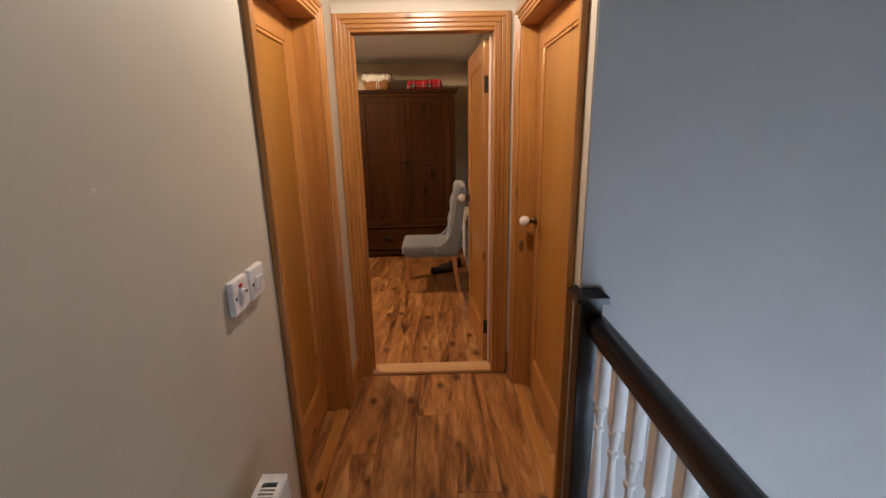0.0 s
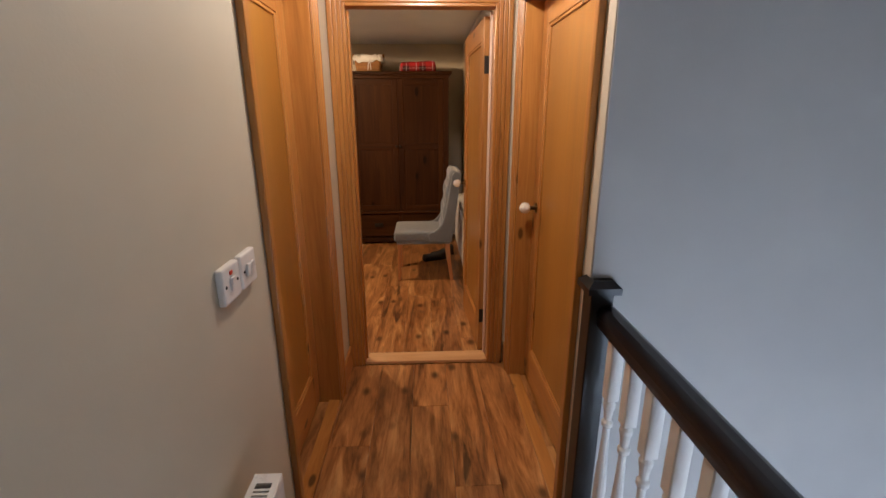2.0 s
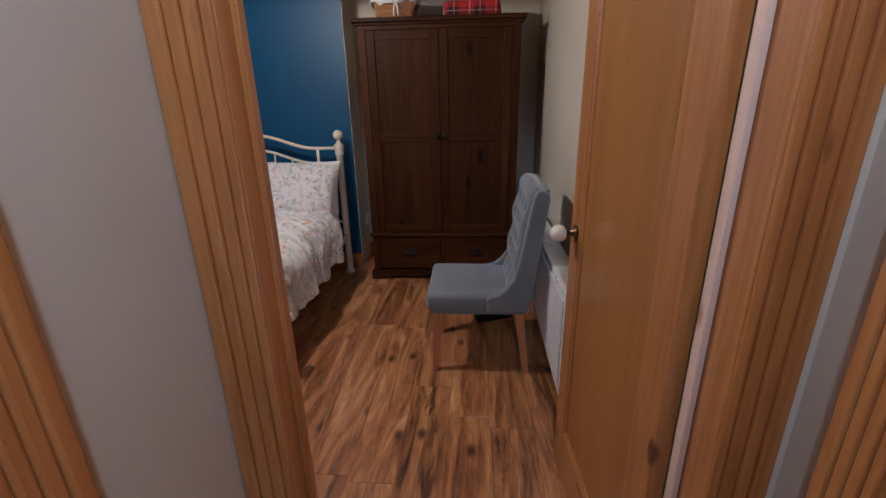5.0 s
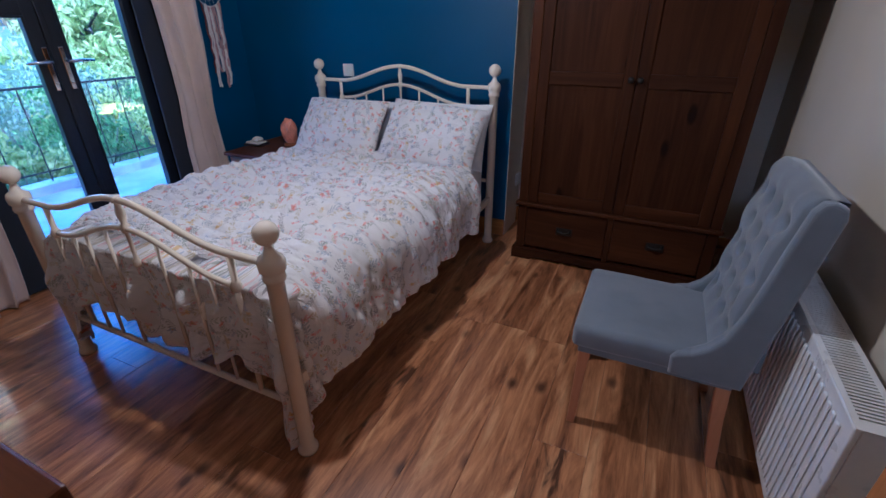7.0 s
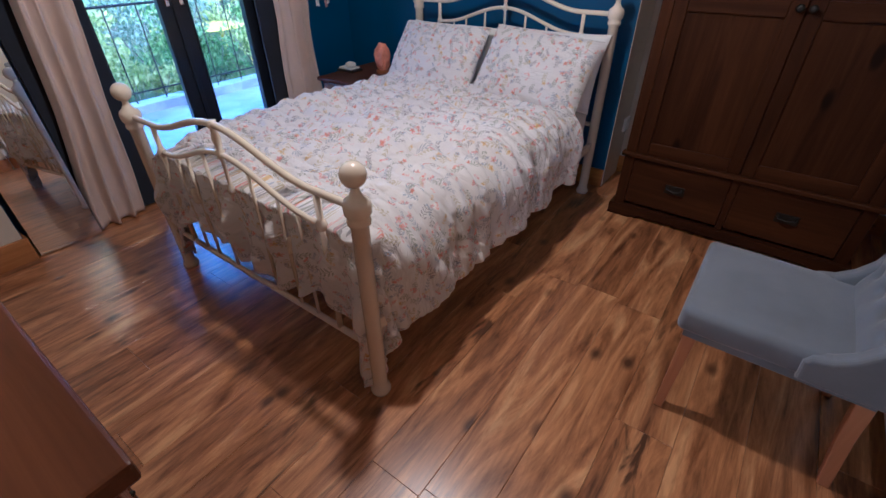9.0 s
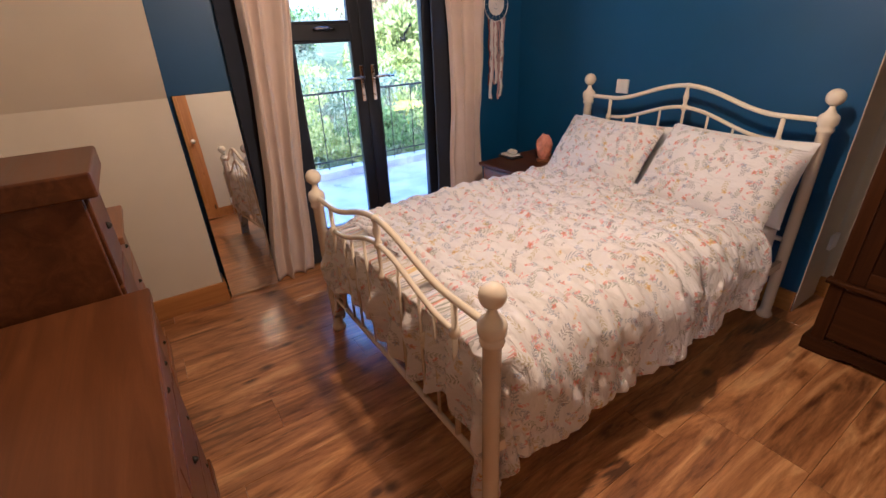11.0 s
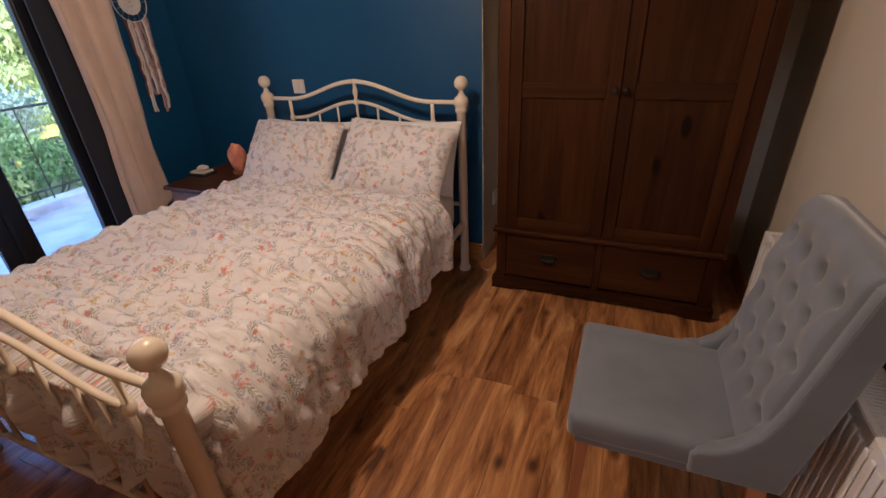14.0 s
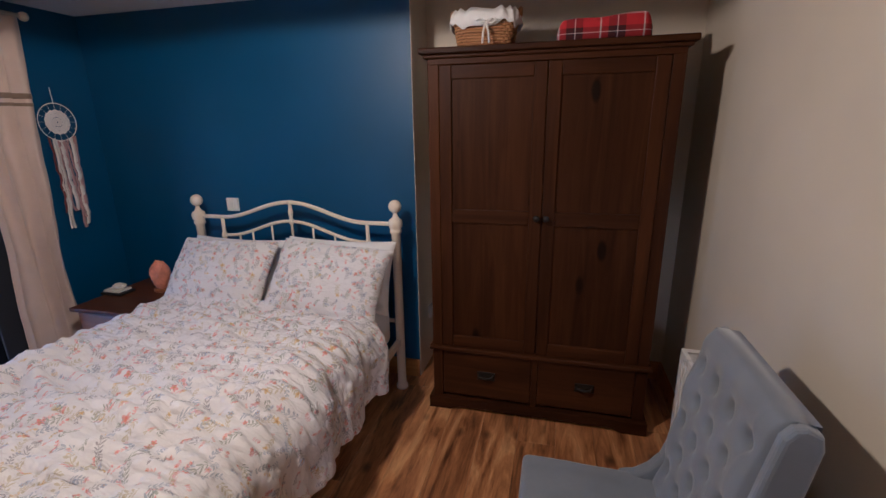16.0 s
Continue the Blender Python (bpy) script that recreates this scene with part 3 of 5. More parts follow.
def radiator(name, label, x0, y0, y1, z0, z1, depth, way):
    """A pressed-steel panel radiator whose front faces along x by way."""
    r = thing(name, label, "radiator")
    xf = x0
    xb = x0 - way * depth
    bm = bmesh.new()
    n = int((y1 - y0 - 0.08) / 0.033)
    box(bm, (min(xf, xf - way * 0.014), y0, z0), (max(xf, xf - way * 0.014), y1, z1), 0.004)
    part("front_panel", bm, ENAMEL, r)
    flute = None
    for k in range(n):
        y = y0 + 0.04 + k * (y1 - y0 - 0.08) / n
        if flute is None:
            flute = part("flute", box(bmesh.new(), (min(0, way * 0.007), 0.004, z0 + 0.035), (max(0, way * 0.007), 0.022, z1 - 0.035), 0.003, 1), ENAMEL, r)
            ob = flute
        else:
            ob = new("flute", flute.data)
            ob.parent = r
        ob.location = (xf, y, 0)
    for yy in (y0, y1 - 0.006):
        a, b = sorted((xf - way * 0.014, xb))
        part("side_cheek", boxes(((a, yy, z0 + 0.01), (b, yy + 0.006, z1)), bevel=0.002), ENAMEL, r)
    a, b = sorted((xf - way * 0.002, xb))
    bm = boxes(((a, y0, z1 - 0.004), (a + 0.014, y1, z1 + 0.002)), ((b - 0.014, y0, z1 - 0.004), (b, y1, z1 + 0.002)), ((a + 0.014, y0, z1 - 0.004), (b - 0.014, y0 + 0.03, z1 + 0.002)), ((a + 0.014, y1 - 0.03, z1 - 0.004), (b - 0.014, y1, z1 + 0.002)))
    part("grille_frame", bm, ENAMEL, r)
    bm = bmesh.new()
    m = int((y1 - y0 - 0.06) / 0.0125)
    for k in range(m):
        y = y0 + 0.03 + k * 0.0125
        box(bm, (a + 0.014, y, z1 - 0.004), (b - 0.014, y + 0.0065, z1 + 0.0015))
    tagged(part("grille", bm, ENAMEL, r), kind="stuff")
    part("back_panel", boxes(((min(xb, xb + way * 0.012), y0 + 0.01, z0), (max(xb, xb + way * 0.012), y1 - 0.01, z1 - 0.01))), ENAMEL, r)
    a, b = sorted((xb, xb - way * 0.05))
    for q in (y0 + 0.15, y1 - 0.18):
        part("bracket", boxes(((a, q, z0 + 0.1), (b, q + 0.03, z1 - 0.1))), ENAMEL, r)
    mid = (xf + xb) / 2
    part("pipe", tube([(mid, y0 - 0.03, 0.0), (mid, y0 - 0.03, z0 + 0.04), (mid, y0 + 0.02, z0 + 0.05)], 0.0075), CHROME, r, "chrome pipe tail")
    part("valve", lathe([(0, 0.014), (0.02, 0.017), (0.06, 0.016), (0.065, 0.01)], 16, (mid, y0 - 0.03, z0 + 0.03)), PLASTIC, r, "white valve cap")
    return r


radiator("landing_radiator", "slim white panel radiator below the light switches", 0.655, 0.88, 1.7, 0.13, 0.622, 0.068, 1)


def newel_and_rail():
    p = thing("newel_post", "black gloss newel post with a chamfered cap", "post")
    nx, ny = 1.53, 1.998
    part("shaft", boxes(((nx - 0.034, ny - 0.034, -0.3), (nx + 0.034, ny + 0.034, 0.975)), bevel=0.004), BLACK_GLOSS, p)
    bm = bmesh.new()

    def ring(r, z):
        return [bm.verts.new((nx + sx * r, ny + sy * r, z)) for sx, sy in ((-1, -1), (1, -1), (1, 1), (-1, 1))]

    lo, mid, top = ring(0.049, 0.975), ring(0.049, 0.995), ring(0.03, 1.013)
    for a, b in ((lo, mid), (mid, top)):
        for k in range(4):
            bm.faces.new((a[k], a[(k + 1) % 4], b[(k + 1) % 4], b[k]))
    bm.faces.new(lo)
    bm.faces.new(top)
    part("cap", bm, BLACK_GLOSS, p)
    h = thing("landing_balustrade", "black gloss handrail over white turned balusters", "balustrade")
    outline = [(1.53, 0.865), (1.525, 0.885), (1.522, 0.905), (1.53, 0.922), (1.545, 0.93), (1.565, 0.93), (1.58, 0.922), (1.588, 0.905), (1.585, 0.885), (1.58, 0.865)]
    part("handrail", prism([(p - 0.008, q + 0.006) for p, q in outline], -1.3, 1.97, "y", 0), BLACK_GLOSS, h, "black gloss handrail", True)
    part("base_rail", boxes(((1.522, -1.3, 0.0), (1.572, 1.963, 0.035)), bevel=0.004), WHITE_GLOSS, h, "white base rail")
    bm0 = bmesh.new()
    box(bm0, (-0.018, -0.018, 0.033), (0.018, 0.018, 0.2), 0.003, 1)
    lathe([(0.2, 0.012), (0.21, 0.018), (0.225, 0.018), (0.235, 0.011), (0.26, 0.016), (0.36, 0.019), (0.44, 0.0155), (0.56, 0.0105), (0.585, 0.0105), (0.592, 0.0165), (0.604, 0.0165), (0.612, 0.011), (0.64, 0.0135), (0.655, 0.0175), (0.665, 0.0175), (0.675, 0.013), (0.68, 0.013)], 14, (0, 0, 0), "z", bm0)
    box(bm0, (-0.0185, -0.0185, 0.68), (0.0185, 0.0185, 0.87), 0.003, 1)
    me = bpy.data.meshes.new("baluster")
    bmesh.ops.recalc_face_normals(bm0, faces=bm0.faces)
    bm0.to_mesh(me)
    bm0.free()
    me.materials.append(WHITE_GLOSS)
    y = 1.88
    while y > -1.25:
        b = new("baluster", me)
        b.location = (1.547, y, 0)
        b.parent = h
        y -= 0.112


newel_and_rail()


def window_unit(name, label, x0, x1, y, z0, z1):
    w = tagged(new(name), label, "window", "", "structure")
    e = 0.06
    part("window_frame", boxes(((x0, y, z0), (x0 + e, y + 0.06, z1)), ((x1 - e, y, z0), (x1, y + 0.06, z1)), ((x0 + e, y, z0), (x1 - e, y + 0.06, z0 + e)), ((x0 + e, y, z1 - e), (x1 - e, y + 0.06, z1)), bevel=0.004), WHITE_GLOSS, w)
    g = part("pane", boxes(((x0 + e, y + 0.025, z0 + e), (x1 - e, y + 0.031, z1 - e))), PANE, w)
    g.visible_shadow = False


window_unit("window_stairs", "white framed window over the stairs", 1.7, 2.7, -1.41, -1.15, 0.05)


def ceiling_light(x, y):
    c = thing("ceiling_light", "flush round white ceiling light fitting", "lamp", "ceiling lamps")
    part("base_plate", lathe([(CEIL, 0.075), (CEIL - 0.014, 0.075), (CEIL - 0.02, 0.066), (CEIL - 0.02, 0.05)], 28, (x, y, 0)), PLASTIC, c)
    part("lens", lathe([(CEIL - 0.02, 0.05), (CEIL - 0.03, 0.047), (CEIL - 0.036, 0.03), (CEIL - 0.038, 0.004)], 28, (x, y, 0)), WHITE_GLOSS, c, "opal lens", True)
    return c


ceiling_light(-0.25, 4.55)
ceiling_light(1.02, 2.4)


# ---------------------------------------------------------------- bed
BX0, BX1, BY0, BY1 = -1.4, -0.072, 4.15, 6.09


def arch(x, centre, ends, half=0.48):
    """Height of a swept bed rail: flat at both ends, rising to the middle."""
    u = min(1.0, abs(x - (BX0 + BX1) / 2) / half)
    return ends + (centre - ends) * (0.5 + 0.5 * math.cos(math.pi * u))


def bed_post(bed, x, y, top, r=0.027):
    prof = [(0.0, 0.034), (0.012, 0.038), (0.025, 0.036), (0.035, 0.028), (0.05, r), (top - 0.165, r * 0.98), (top - 0.16, 0.033), (top - 0.15, 0.035), (top - 0.14, 0.033), (top - 0.135, 0.031), (top - 0.125, 0.039), (top - 0.1, 0.041), (top - 0.085, 0.036), (top - 0.075, 0.022), (top - 0.06, 0.014), (top - 0.05, 0.012), (top - 0.042, 0.013)]
    p = part("bed_post", lathe(prof, 24, (x, y, 0)), IVORY, bed, "", True)
    bm = bmesh.new()
    bmesh.ops.create_uvsphere(bm, u_segments=28, v_segments=18, radius=0.037)
    bmesh.ops.translate(bm, verts=bm.verts, vec=(x, y, top - 0.01))
    part("ball_finial", bm, IVORY, p, "round ivory enamel ball", True)


def bed_frame():
    bed = thing("bed_frame", "ivory enamelled metal double bed frame with ball finials", "bed")
    n = 48
    xs = [BX0 + (BX1 - BX0) * k / n for k in range(n + 1)]
    for y, top, hi, lo, hi_e, lo_e, base in ((BY0, 0.885, 0.875, 0.768, 0.775, 0.66, 0.22), (BY1, 1.155, 1.15, 1.035, 1.045, 0.93, 0.45)):
        for x in (BX0, BX1):
            bed_post(bed, x, y, top)
        part("top_rail", tube([(x, y, arch(x, hi, hi_e)) for x in xs], 0.0125, 12), IVORY, bed, "", True)
        inner = [x for x in xs if -1.225 <= x <= -0.245]
        part("second_rail", tube([(x, y, arch(x, lo, lo_e, 0.46)) for x in inner], 0.0105, 12), IVORY, bed, "", True)
        part("bottom_rail", tube([(BX0, y, base), (BX1, y, base)], 0.0125, 12), IVORY, bed, "", True)
        for x in (-1.225, -0.245):
            part("stay", tube([(x, y, arch(x, hi, hi_e)), (x, y, base)], 0.011, 10), IVORY, bed, "", True)
            bm = bmesh.new()
            for zz in (lo_e,):
                lathe([(zz - 0.02, 0.012), (zz - 0.014, 0.018), (zz, 0.019), (zz + 0.012, 0.015), (zz + 0.02, 0.011)], 14, (x, y, 0), "z", bm)
            part("collar", bm, IVORY, bed, "", True)
        xm = (BX0 + BX1) / 2
        part("centre_spindle", lathe([(lo - 0.15, 0.012), (lo - 0.14, 0.017), (lo - 0.125, 0.012), (lo - 0.115, 0.0075), (lo - 0.02, 0.0075), (lo - 0.01, 0.016), (lo + 0.012, 0.016), (lo + 0.02, 0.009), (lo + 0.05, 0.015), (lo + 0.062, 0.0155), (lo + 0.075, 0.012), (hi - 0.012, 0.009), (hi - 0.01, 0.016), (hi + 0.013, 0.016)], 14, (xm, y, 0)), IVORY, bed, "", True)
        for k in (-3, -2, -1, 1, 2, 3):
            x = xm + k * 0.14
            if abs(k) == 3:
                x = xm + k * 0.125
            part("spindle", tube([(x, y, arch(x, lo, lo_e, 0.46)), (x, y, base)], 0.0065, 10), IVORY, bed, "", True)
        for x in (xm - 0.31, xm + 0.31):
            part("boss", lathe([(0.475, 0.008), (0.485, 0.016), (0.5, 0.02), (0.512, 0.014), (0.525, 0.02), (0.54, 0.015), (0.548, 0.008)], 14, (x, y, 0)), IVORY, bed, "", True)
    for x in (BX0, BX1):
        part("side_rail", boxes(((x - 0.012, BY0 + 0.02, 0.3), (x + 0.012, BY1 - 0.02, 0.345)), bevel=0.003), IVORY, bed)
    return bed


bed_frame()
tagged(part("mattress", box(bmesh.new(), (BX0 + 0.03, BY0 + 0.07, 0.335), (BX1 - 0.03, BY1 - 0.05, 0.585), 0.05, 4), SHEET, None, "", True), "white double mattress on the metal bed frame", "mattress")


def duvet():
    """The cover as a cloth laid over the mattress: flat on top, hanging at the foot and both sides, crumpled all over."""
    me = bpy.data.meshes.new("duvet")
    W, foot, head, top = 0.53, BY0 + 0.145, 5.72, 0.635
    xm = (BX0 + BX1) / 2
    na, nb = 230, 250
    side, hang = 0.46, 0.43
    verts, uvs = [], []
    for j in range(nb + 1):
        b = (head - foot + hang) * j / nb
        for i in range(na + 1):
            a = -W - side + 2 * (W + side) * i / na
            y = head - b
            ex = max(0.0, abs(a) - W)
            ey = max(0.0, foot - y)
            wav = noise.noise(Vector((y * 4.2, 3.1 if a > 0 else 9.3, 0)))
            scal = 1.0 + 0.16 * wav + 0.03 * noise.noise(Vector((y * 13.0, 5.0 + (a > 0), 0)))
            ex *= scal
            ey *= 0.84 + 0.34 * min(1.0, ex / 0.3)
            ey *= 1.0 + 0.14 * noise.noise(Vector((a * 5.0, 7.7, 0))) + 0.1 * noise.noise(Vector((a * 14.0, 2.2, 0)))
            d = math.hypot(ex, ey)
            dirx, diry = (ex / d, ey / d) if d > 1e-6 else (0, 0)
            r = 0.075 + 0.085 * dirx * dirx
            if d < r * math.pi / 2:
                out, drop = r * math.sin(d / r), r * (1 - math.cos(d / r))
            else:
                out, drop = r + (0.12 - 0.07 * dirx) * (d - r * math.pi / 2), r + d - r * math.pi / 2
            sgn = 1 if a > 0 else -1
            px = xm + max(-W, min(W, a)) + sgn * dirx * out
            py = max(y, foot) - diry * out * (0.55 if ex < 0.02 else 0.9)
            pz = top - drop
            # crumples: broad billows, then folds that run across the bed, then fine creases
        
            bil = 0.034 * noise.noise(Vector((a * 2.6, b * 2.6, 1.0)))
            fol = 0.027 * (1 - abs(noise.noise(Vector((a * 3.0 + 2.0 * b, b * 9.5 - a * 1.5, 4.0)))) * 2)
            cre = 0.016 * noise.noise(Vector((a * 13.0, b * 28.0 + a * 6, 8.0))) + 0.007 * noise.noise(Vector((a * 42.0, b * 48.0, 2.0)))
            rid = 0.022 * (1 - 2 * abs(noise.noise(Vector((a * 7.0 + b * 3, b * 13.0 - a * 2, 6.0))))) * max(0.0, 0.5 + noise.noise(Vector((a * 2.0, b * 2.0, 12.0))) * 1.5)
            amt = bil + fol + cre + rid
            fall = min(1.0, d / 0.2)
            pz += amt * (1 - 0.75 * fall)
            plumes = (0.045 * noise.noise(Vector((b * 6.5, 1.0, sgn * 4))) + 0.018 * noise.noise(Vector((b * 15.0 + pz * 3, pz * 3.0, sgn * 6)))) * fall
            px += sgn * dirx * (plumes + amt * 0.7 * fall)
            py -= diry * (0.022 * noise.noise(Vector((a * 9.0, 2.0, 3.0))) + 0.014 * noise.noise(Vector((a * 22.0, pz * 8, 5.0))) + amt * 0.4) * fall
            if abs(px - xm) < 0.635:
                low = max(0.0, min(1.0, (0.6 - pz) / 0.12))
                gap = math.sin(math.pi * (px - xm) / 0.14) ** 2
                puff = BY0 + 0.018 - 0.058 * gap * low * (0.6 + 0.8 * noise.noise(Vector((px * 8, 3.3, pz * 6))))
                py = max(py, BY0 + 0.018) if ey < 0.05 else puff + 0.01 * noise.noise(Vector((px * 25, pz * 18, 1.0)))
            verts.append((px, py, pz))
            uvs.append((a, b))
    faces = []
    for j in range(nb):
        for i in range(na):
            k = j * (na + 1) + i
            faces.append((k, k + 1, k + na + 2, k + na + 1))
    me.from_pydata(verts, [], faces)
    layer = me.uv_layers.new(name="cloth")
    loops = [v for f in faces for v in f]
    layer.data.foreach_set("uv", [c for v in loops for c in uvs[v]])
    me.polygons.foreach_set("use_smooth", [True] * len(faces))
    me.materials.append(FLORAL)
    ob = new("duvet", me)
    mod = ob.modifiers.new("thickness", "SOLIDIFY")
    mod.thickness, mod.offset = 0.012, -1
    return tagged(ob, "crumpled white duvet cover with small floral print on the bed", "duvet")


duvet()


def pillow(name, label, width, height, thick, m, material, seed, ear=0.0):
    """A soft cushion shape with pinched corners, wrinkled and printed."""
    n = 56
    verts, uvs, faces = [], [], []
    for s in (1, -1):
        for j in range(n + 1):
            for i in range(n + 1):
                u, v = 2 * i / n - 1, 2 * j / n - 1
                prof = max(0.0, (1 - u ** 4) * (1 - v ** 4)) ** 0.55
                pin = 1 - 0.07 * (1 - u * u) * abs(v) ** 6
                pin2 = 1 - 0.05 * (1 - v * v) * abs(u) ** 6
                wr = 0.02 * noise.noise(Vector((u * 2.4 + seed, v * 2.4, s * 2.0))) + 0.009 * noise.noise(Vector((u * 7 + seed, v * 6, s * 3.0)))
                verts.append((u * width / 2 * pin2, v * height / 2 * pin, s * (thick / 2 * prof + wr * prof) + 0.004 * noise.noise(Vector((u * 9, v * 9, seed)))))
                uvs.append((u * width / 2 + seed, v * height / 2 + seed * 0.3))
    for s in range(2):
        o = s * (n + 1) ** 2
        for j in range(n):
            for i in range(n):
                k = o + j * (n + 1) + i
                f = (k, k + 1, k + n + 2, k + n + 1)
                faces.append(f if s == 0 else f[::-1])
    me = bpy.data.meshes.new(name)
    me.from_pydata(verts, [], faces)
    layer = me.uv_layers.new(name="cloth")
    layer.data.foreach_set("uv", [c for f in faces for k in f for c in uvs[k]])
    me.polygons.foreach_set("use_smooth", [True] * len(faces))
    me.materials.append(material)
    ob = new(name, me)
    ob.matrix_world = m
    return tagged(ob, label, "pillow", "pillows on the bed")


pillow("pillow", "plump pillow in a white floral cotton case", 0.66, 0.44, 0.17, pose(-0.385, 5.83, 0.775, 52, 0, 2) @ pose(0, 0, 0, 0, 0, -4), FLORAL, 2.1)
pillow("pillow", "plump pillow in a white floral cotton case", 0.66, 0.42, 0.17, pose(-1.065, 5.83, 0.775, 52, 0, -2) @ pose(0, 0, 0, 0, 0, 1), FLORAL, 5.4)
pillow("pillow", "plain white pillow behind the printed ones", 0.68, 0.42, 0.14, pose(-0.4, 5.975, 0.76, 66, 0, 0), SHEET, 8.4)
pillow("pillow", "plain white pillow behind the printed ones", 0.68, 0.42, 0.14, pose(-1.07, 5.975, 0.735, 66, 0, 0), SHEET, 9.9)


# ---------------------------------------------------------------- wardrobe and what lies on it
def wardrobe():
    w = thing("wardrobe", "tall dark-stained oak two-door wardrobe in the alcove", "wardrobe")
    x0, x1, f, bk = 0.17, 1.3, 5.965, 6.5
    part("carcass", boxes(((x0, f + 0.012, 0.05), (x0 + 0.03, bk, 1.89)), ((x1 - 0.03, f + 0.012, 0.05), (x1, bk, 1.89)), ((x0 + 0.03, bk - 0.02, 0.06), (x1 - 0.03, bk, 1.89)), ((x0 + 0.03, f + 0.03, 0.36), (x1 - 0.03, bk - 0.02, 0.38)), bevel=0.003), OAK, w)
    for q in (x0, x1 - 0.055):
        part("frame_stile", boxes(((q, f, 0.05), (q + 0.055, f + 0.03, 1.86)), bevel=0.004), OAK, w)
    part("frieze", boxes(((x0, f - 0.002, 1.855), (x1, f + 0.03, 1.895)), bevel=0.004), OAK_X, w)
    part("cornice", boxes(((x0 - 0.035, f - 0.035, 1.9), (x1 + 0.035, bk, 1.928)), ((x0 - 0.018, f - 0.018, 1.882), (x1 + 0.018, bk, 1.9)), bevel=0.006), OAK_X, w)
    part("waist_moulding", boxes(((x0 - 0.016, f - 0.02, 0.365), (x1 + 0.016, f + 0.03, 0.39)), bevel=0.006), OAK_X, w)
    plinth = [(x0 - 0.02, 0.0), (x0 - 0.02, 0.07), (x1 + 0.02, 0.07), (x1 + 0.02, 0.0), (x1 - 0.1, 0.0), (x1 - 0.16, 0.025), (x0 + 0.16, 0.025), (x0 + 0.1, 0.0)]
    part("plinth", prism(plinth, f - 0.025, f + 0.02, "y"), OAK_X, w)
    for q in (x0 - 0.02, x1 - 0.005):
        part("plinth_side", boxes(((q, f + 0.02, 0), (q + 0.025, bk, 0.07)), bevel=0.003), OAK, w)
    part("drawer_divider", boxes(((0.72, f, 0.07), (0.75, f + 0.03, 0.365))), OAK, w)
    for a, b, kx in ((x0 + 0.057, 0.734, 0.712), (0.737, x1 - 0.057, 0.757)):
        d = part("door", boxes(((a + 0.02, f + 0.009, 0.41), (b - 0.02, f + 0.016, 1.84))), OAK, w)
        for lo, hi in ((a, a + 0.06), (b - 0.06, b)):
            part("door_stile", boxes(((lo, f - 0.003, 0.392), (hi, f + 0.02, 1.853)), bevel=0.004), OAK, d)
        for lo, hi in ((0.392, 0.46), (1.095, 1.165), (1.79, 1.853)):
            part("door_rail", boxes(((a + 0.06, f - 0.001, lo), (b - 0.06, f + 0.019, hi)), bevel=0.004), OAK_X, d)
        part("door_knob", lathe([(0, 0.009), (-0.012, 0.007), (-0.018, 0.013), (-0.028, 0.016), (-0.034, 0.008)], 16, (kx, f - 0.003, 1.137), "y"), IRON, d, "small dark knob", True)
    for a, b in ((x0 + 0.057, 0.718), (0.752, x1 - 0.057)):
        d = part("drawer", boxes(((a, f + 0.001, 0.085), (b, f + 0.024, 0.357)), bevel=0.005), OAK_X, w)
        c = (a + b) / 2
        bm = tube([(c - 0.038, f - 0.002, 0.235), (c - 0.034, f - 0.02, 0.228), (c, f - 0.026, 0.222), (c + 0.034, f - 0.02, 0.228), (c + 0.038, f - 0.002, 0.235)], 0.006, 10)
        box(bm, (c - 0.05, f - 0.002, 0.2), (c + 0.05, f + 0.001, 0.25), 0.0008, 1)
        part("cup_handle", bm, IRON, d, "dark iron cup handle", False)
    return w


wardrobe()


